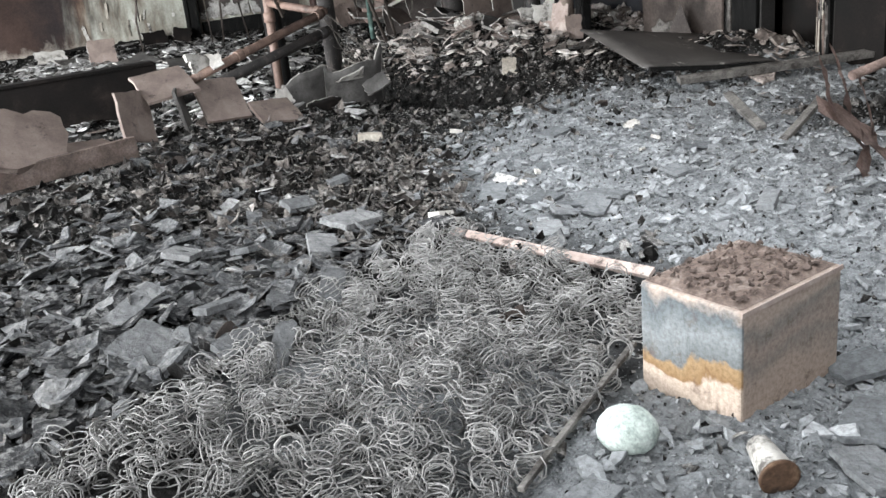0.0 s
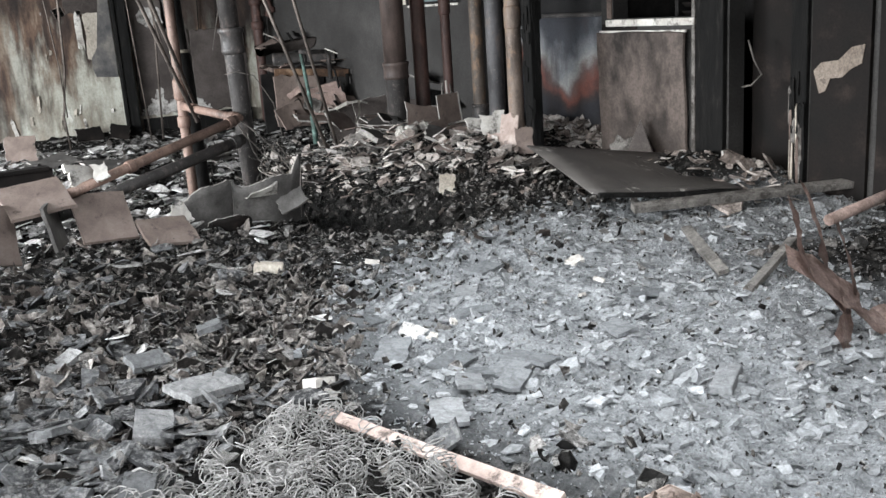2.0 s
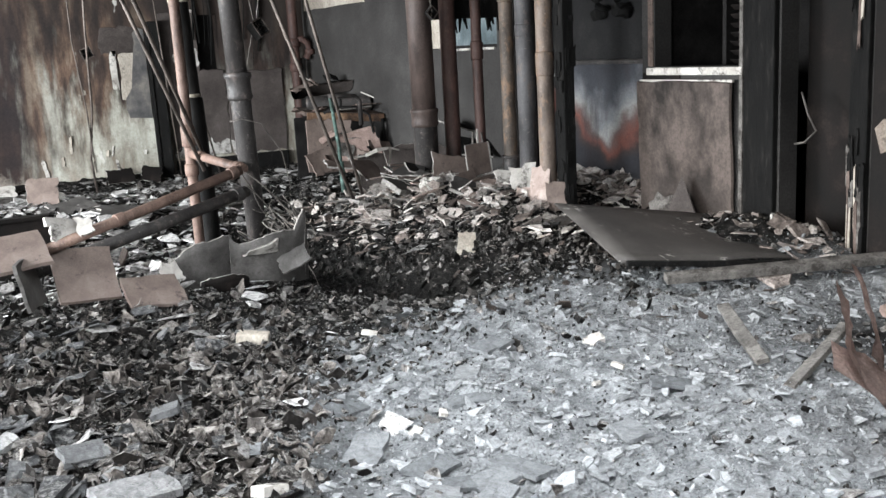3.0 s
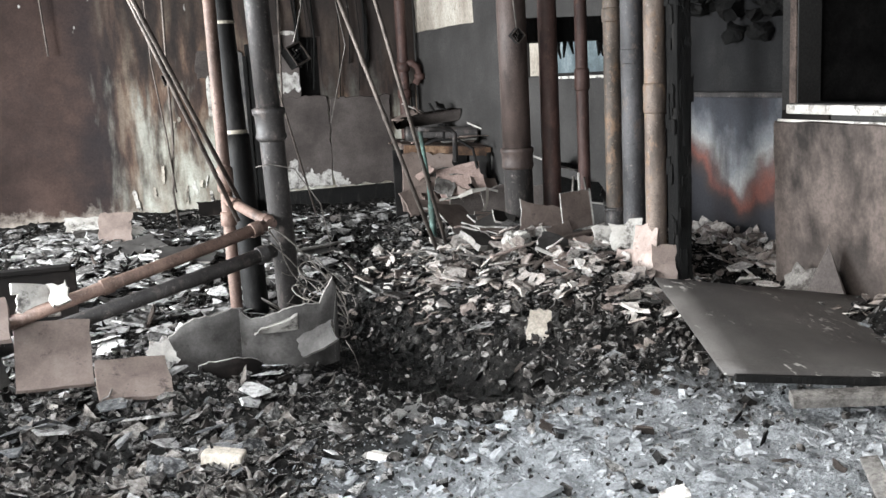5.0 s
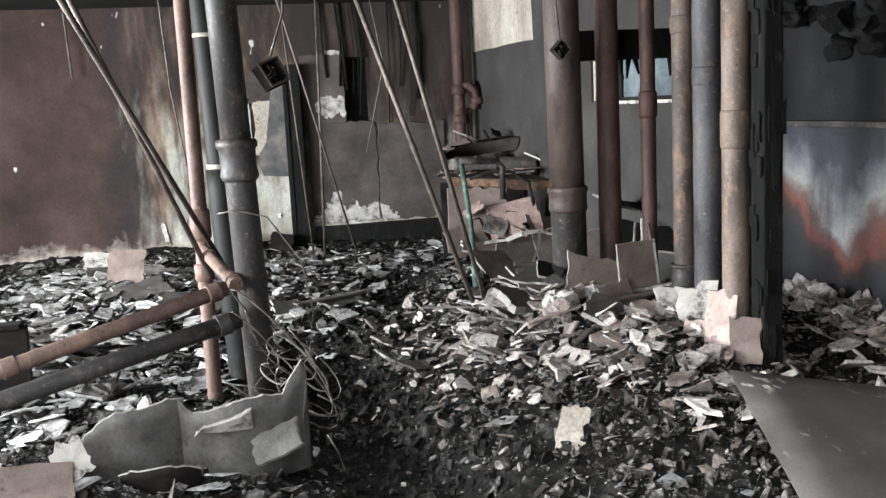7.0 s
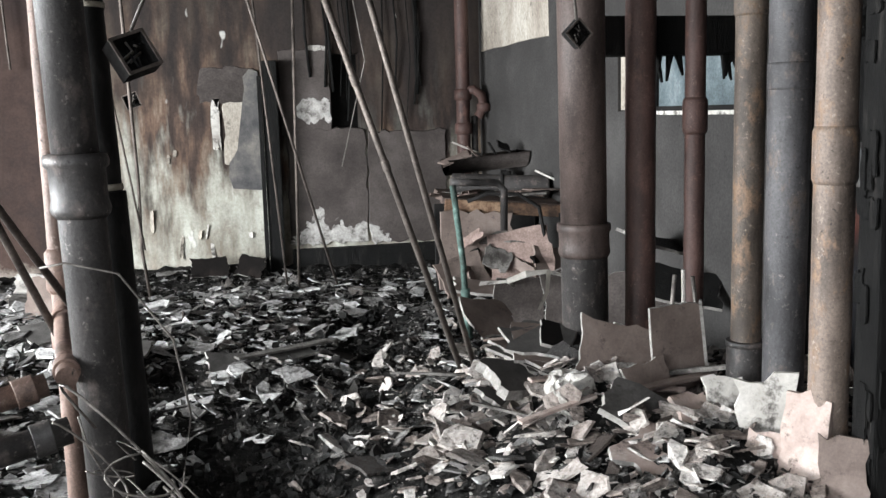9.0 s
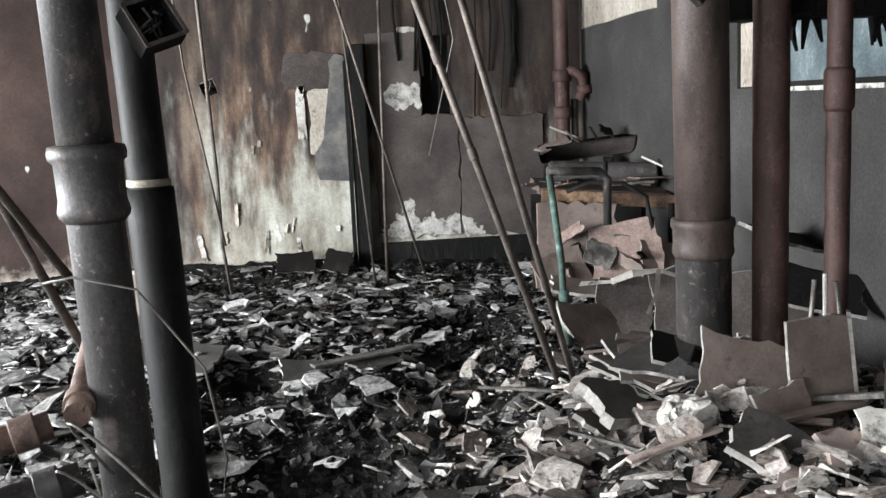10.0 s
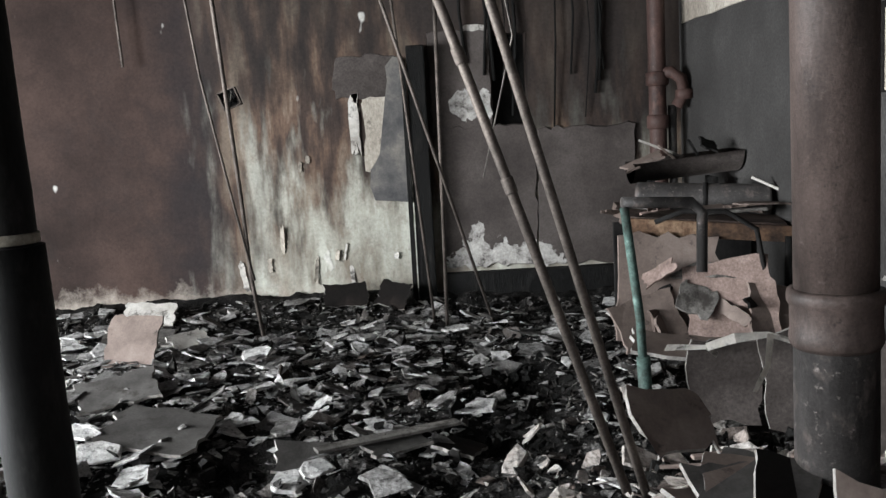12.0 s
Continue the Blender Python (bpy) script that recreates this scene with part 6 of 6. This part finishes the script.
cup.matrix_world = Matrix.Translation((-3.2, -4.26, 0.27)) @ Vector((-0.42, -0.8, -0.1)).to_track_quat("Z", "Y").to_matrix().to_4x4()

# ---- burnt counter in the far corner ----
counter = holder("counter", "collapsed burnt counter with scorched orange top edge", "counter")
bm = broken_plate(1.0, 0.55, 0.05, random.Random(150), 6, 0.02)
bm.transform(pose(1.42, 6.75, 1.05, 4, 5, -8))
part("worktop", bm, m_rust, counter)
bm = block(-0.5, 0.5, -0.015, 0.015, -0.05, 0.05, 0.006)
bm.transform(pose(1.4, 6.42, 1.0, 0, 5, -9))
part("front_edge", bm, m_copper, counter, "scorched orange front edge")
for wd, ht, place, seed in ((0.6, 0.66, pose(1.12, 6.36, 0.66, 80, 4, -4), 151), (0.52, 0.5, pose(1.46, 6.2, 0.6, 70, -8, -14), 152), (0.34, 0.36, pose(1.7, 6.12, 0.52, 62, 10, 8), 153), (0.4, 0.3, pose(0.98, 6.25, 0.5, 66, -14, 12), 154)):
    bm = broken_plate(wd, ht, 0.018, random.Random(seed), 8, 0.035, 0.06)
    bm.transform(place)
    part("front_board", bm, m_rust_pale if seed == 152 else m_tile_brown, counter, "pinkish-brown scorched sheet hanging loose")
part("leg", tube([(0.93, 6.5, 0.1), (0.94, 6.5, 1.03)], 0.02, 8), m_charwood, counter)
part("leg", tube([(1.84, 6.3, 0.1), (1.85, 6.3, 0.95)], 0.025, 8), m_charwood, counter)
part("back_board", block(0.95, 1.88, 7.05, 7.08, 0.1, 1.0, 0.005), m_dark, counter)
rc = random.Random(181)
for k in range(26):
    low = k % 2 == 0
    x, y, z = rc.uniform(0.95, 1.8), rc.uniform(6.1, 6.5) if low else rc.uniform(6.45, 6.95), rc.uniform(0.4, 0.85) if low else rc.uniform(1.07, 1.14)
    wd, ht = rc.uniform(0.16, 0.42), rc.uniform(0.05, 0.2)
    ob = tagged(finish("broken_board", broken_plate(wd, ht, rc.uniform(0.01, 0.02), rc, 5, 0.09, rc.uniform(-0.05, 0.05)), (m_tile_brown, m_rust, m_rust_pale, m_plankgrey, m_charwood)[k % 5]), "broken scorched board fallen about the burnt counter", "board", "boards about the counter")
    ob.matrix_world = pose(x, y, z, rc.gauss(70, 18) if low else rc.gauss(0, 12), rc.gauss(0, 22 if low else 9), rc.gauss(-8, 25))
for k in range(9):
    x, y = rc.uniform(0.2, 0.95), rc.uniform(2.3, 4.2)
    z = ground_at(x, y)
    a, turn = rc.uniform(0.12, 0.3), rc.uniform(-0.9, 0.5)
    d = Vector((math.cos(turn), math.sin(turn), 0)) * a
    plank("lath", (x - d.x, y - d.y, z + 0.03 + rc.uniform(0, 0.05)), (x + d.x, y + d.y, z + 0.05 + rc.uniform(0, 0.06)), rc.uniform(0.02, 0.045), 0.014, (m_pinkplaster, m_plankgrey, m_tile_brown)[k % 3], "thin broken lath lying on the rubble heap", "lath", rc.uniform(-20, 20), 200 + k)
tank = holder("tank", "dark sooted cylinder lying on the counter", "tank")
part("barrel", tube([(1.1, 6.95, 1.17), (1.12, 6.94, 1.17), (1.88, 6.75, 1.13), (1.9, 6.745, 1.13)], 0.1, 20), m_pipe_black, tank)
part("band", tube([(1.5, 6.85, 1.15), (1.53, 6.84, 1.15)], 0.105, 20), m_dark, tank)
trough = holder("trough", "half-round dark trough filled with broken pieces", "trough")
bm = bmesh.new()
ring0, ring1 = [], []
for k in range(13):
    q = math.pi + math.pi * k / 12
    ring0.append(bm.verts.new((1.18, 7.55 + 0.17 * math.cos(q), 1.36 + 0.15 * math.sin(q))))
    ring1.append(bm.verts.new((1.9, 7.4 + 0.17 * math.cos(q), 1.43 + 0.15 * math.sin(q))))
for k in range(12):
    bm.faces.new((ring0[k], ring0[k + 1], ring1[k + 1], ring1[k])).smooth = True
bm.faces.new(ring0)
bm.faces.new(ring1[::-1])
bmesh.ops.solidify(bm, geom=bm.faces[:], thickness=0.015)
part("bowl", bm, m_sheet, trough)
for x in (1.3, 1.75):
    part("bracket", block(x - 0.02, x + 0.02, 7.4, 7.6, 0.1, 1.24, 0.006), m_charwood, trough)
for k, (x, y, z, wd, ht, rx, ry, rz, mt) in enumerate(((1.25, 7.45, 1.37, 0.3, 0.14, 12, -18, 10, m_tile_brown), (1.45, 7.45, 1.4, 0.22, 0.1, 30, 30, 40, m_tile_brown), (1.6, 7.42, 1.45, 0.1, 0.12, 60, 0, 80, m_charwood), (1.38, 7.5, 1.46, 0.3, 0.015, 10, 22, 10, m_white), (1.85, 6.7, 1.24, 0.16, 0.02, 0, 25, -30, m_white), (1.7, 7.4, 1.47, 0.12, 0.1, 40, 20, 10, m_dark))):
    slab("broken_piece", wd, ht, 0.015, pose(x, y, z, rx, ry, rz), mt, "broken scorched piece lying in the corner heap", "shard", 160 + k, 0.1)
G6 = "dark boards before the counter"
for k, (x, y, z, wd, ht, rx, ry, rz, mt) in enumerate(((1.05, 5.0, 0.48, 0.34, 0.4, 80, 4, -10, m_sheet), (1.4, 4.9, 0.5, 0.4, 0.46, 84, -4, -16, m_sheet), (1.65, 4.4, 0.5, 0.5, 0.5, 80, 4, -30, m_sheet), (1.0, 5.6, 0.5, 0.5, 0.3, 10, 6, -10, m_tile_brown), (1.7, 3.9, 0.75, 0.45, 0.3, 30, 10, -30, m_charwood), (1.75, 4.3, 0.95, 0.5, 0.3, 14, 14, 20, m_charwood))):
    slab("scorched_board", wd, ht, 0.02, pose(x, y, z, rx, ry, rz), mt, "dark scorched board standing in the heap", "board", 170 + k, 0.06, 0.03, 6, G6)
for k, pts in enumerate((((0.95, 4.95, 0.66), (1.05, 4.85, 0.72), (1.2, 4.84, 0.73), (1.3, 4.8, 0.7)), ((1.2, 4.82, 0.74), (1.18, 4.8, 0.6), (1.12, 4.8, 0.48)), ((0.8, 5.1, 0.63), (0.95, 4.95, 0.66), (1.0, 4.95, 0.62)))):
    tagged(finish("plaster_edge", strap(pts, 0.035, k), m_white), "pale broken edge of a plaster casing", "plaster")
cable([(1.05, 6.3, 1.08), (1.2, 6.25, 1.14), (1.45, 6.22, 1.13), (1.62, 6.2, 1.02), (1.66, 6.2, 0.8), (1.62, 6.2, 0.5)], 0.016, "thick burnt hose draped over the counter", m_dark)
for k, (x, y, z) in enumerate(((1.18, 2.95, 0.72), (1.25, 2.96, 0.74), (1.33, 2.98, 0.7))):
    cable([(x, y + 0.03, 0.5), (x - 0.01, y + 0.06, z + 0.1), (x - 0.02 * k, y + 0.05, z + 0.28)], 0.011, "stiff pale cable end standing up behind a tile", m_white if k == 1 else m_wire)

# ---- loose shards lying singly on the rubble ----
rnd = random.Random(21)
kinds = []
for k in range(14):
    bm = broken_plate(1.0, rnd.uniform(0.45, 0.95), rnd.uniform(0.035, 0.085), rnd, rnd.choice((2, 3, 4, 5)), rnd.uniform(0.05, 0.1), rnd.uniform(-0.06, 0.06))
    me = bpy.data.meshes.new("shard")
    bm.to_mesh(me)
    bm.free()
    me.materials.append(m_shards)
    kinds.append(me)
spots = [(-3.7, -1.6, 0.9, 1.2, 80, 0.05, 0.17), (-2.8, 0.1, 1.0, 0.8, 34, 0.04, 0.13), (-2.7, 4.6, 1.1, 2.0, 120, 0.06, 0.26), (0.3, 3.2, 0.6, 1.1, 40, 0.06, 0.2), (-0.5, 6.4, 1.0, 1.4, 46, 0.05, 0.2), (0.3, 1.2, 0.7, 0.7, 26, 0.04, 0.12), (-0.4, -0.2, 1.0, 0.9, 24, 0.05, 0.14)]
for cx, cy, rx, ry, many, lo, hi in spots:
    for k in range(many):
        x, y = min(rnd.gauss(cx, rx * 0.6), 1.75), min(rnd.gauss(cy, ry * 0.6), 8.6)
        if -3.2 < x < -2.4 and -4.2 < y < -3.5:
            continue
        s = lo * (hi / lo) ** rnd.random()
        ob = new("shard", rnd.choice(kinds))
        tilt = 14 if rnd.random() < 0.7 else 40
        ob.matrix_world = pose(x, y, ground_at(x, y) + s * 0.1, rnd.gauss(0, tilt), rnd.gauss(0, tilt), rnd.uniform(0, 360)) @ Matrix.Scale(s, 4)
        tagged(ob, "broken scorched tile shard lying on the rubble", "shard", "loose shards")

# ---- burnt mattress springs ----


def coil(turns, r0, r1, length, wire, steps=9, sides=4):
    n = int(turns * steps)
    pts = [((r0 + (r1 - r0) * abs(2 * k / n - 1)) * math.cos(2 * math.pi * k / steps), (r0 + (r1 - r0) * abs(2 * k / n - 1)) * math.sin(2 * math.pi * k / steps), length * k / n) for k in range(n + 1)]
    return add_tube(bmesh.new(), pts, wire, sides, 1.0, False)


coils = []
for k in range(6):
    bm = coil((1.6, 2.4, 3.2, 2.0, 3.8, 1.3)[k], 0.032 + 0.005 * (k % 3), 0.05, (0.02, 0.04, 0.06, 0.022, 0.09, 0.02)[k], 0.0026)
    me = bpy.data.meshes.new("coil_spring")
    bm.to_mesh(me)
    bm.free()
    me.materials.append(m_spring)
    coils.append((me, np.array([v.co for v in me.vertices]), [tuple(p.vertices) for p in me.polygons]))
rs = np.random.default_rng(31)
sv, sf, base, placed, tries = [], [], 0, 0, 0
while placed < 1250 and tries < 20000:
    tries += 1
    x, y = rs.uniform(-5.0, -2.6), rs.uniform(-4.6, -1.7)
    if not springy(np.array([x]), np.array([y]))[0]:
        continue
    me, vs0, fs0 = coils[rs.integers(6)]
    tilt = rs.normal(60, 30) if rs.random() < 0.5 else rs.normal(0, 22)
    z = ground_at(x, y) + rs.uniform(0.0, 0.05) + (0.02 if abs(tilt) > 40 else 0.0)
    m = pose(x, y, z, tilt, rs.normal(0, 12), rs.uniform(0, 360))
    if placed < 120:
        tagged(new("coil_spring", me), "burnt bare mattress coil spring lying loose", "spring", "loose mattress springs").matrix_world = m
    else:
        a = np.array(m)
        sv += (vs0 @ a[:3, :3].T + a[:3, 3]).tolist()
        sf += [tuple(q + base for q in f) for f in fs0]
        base += len(vs0)
    placed += 1
tagged(array_mesh("mattress_springs", sv, sf, m_spring, True), "tangled mass of burnt mattress coil springs", "springs", kind="stuff")
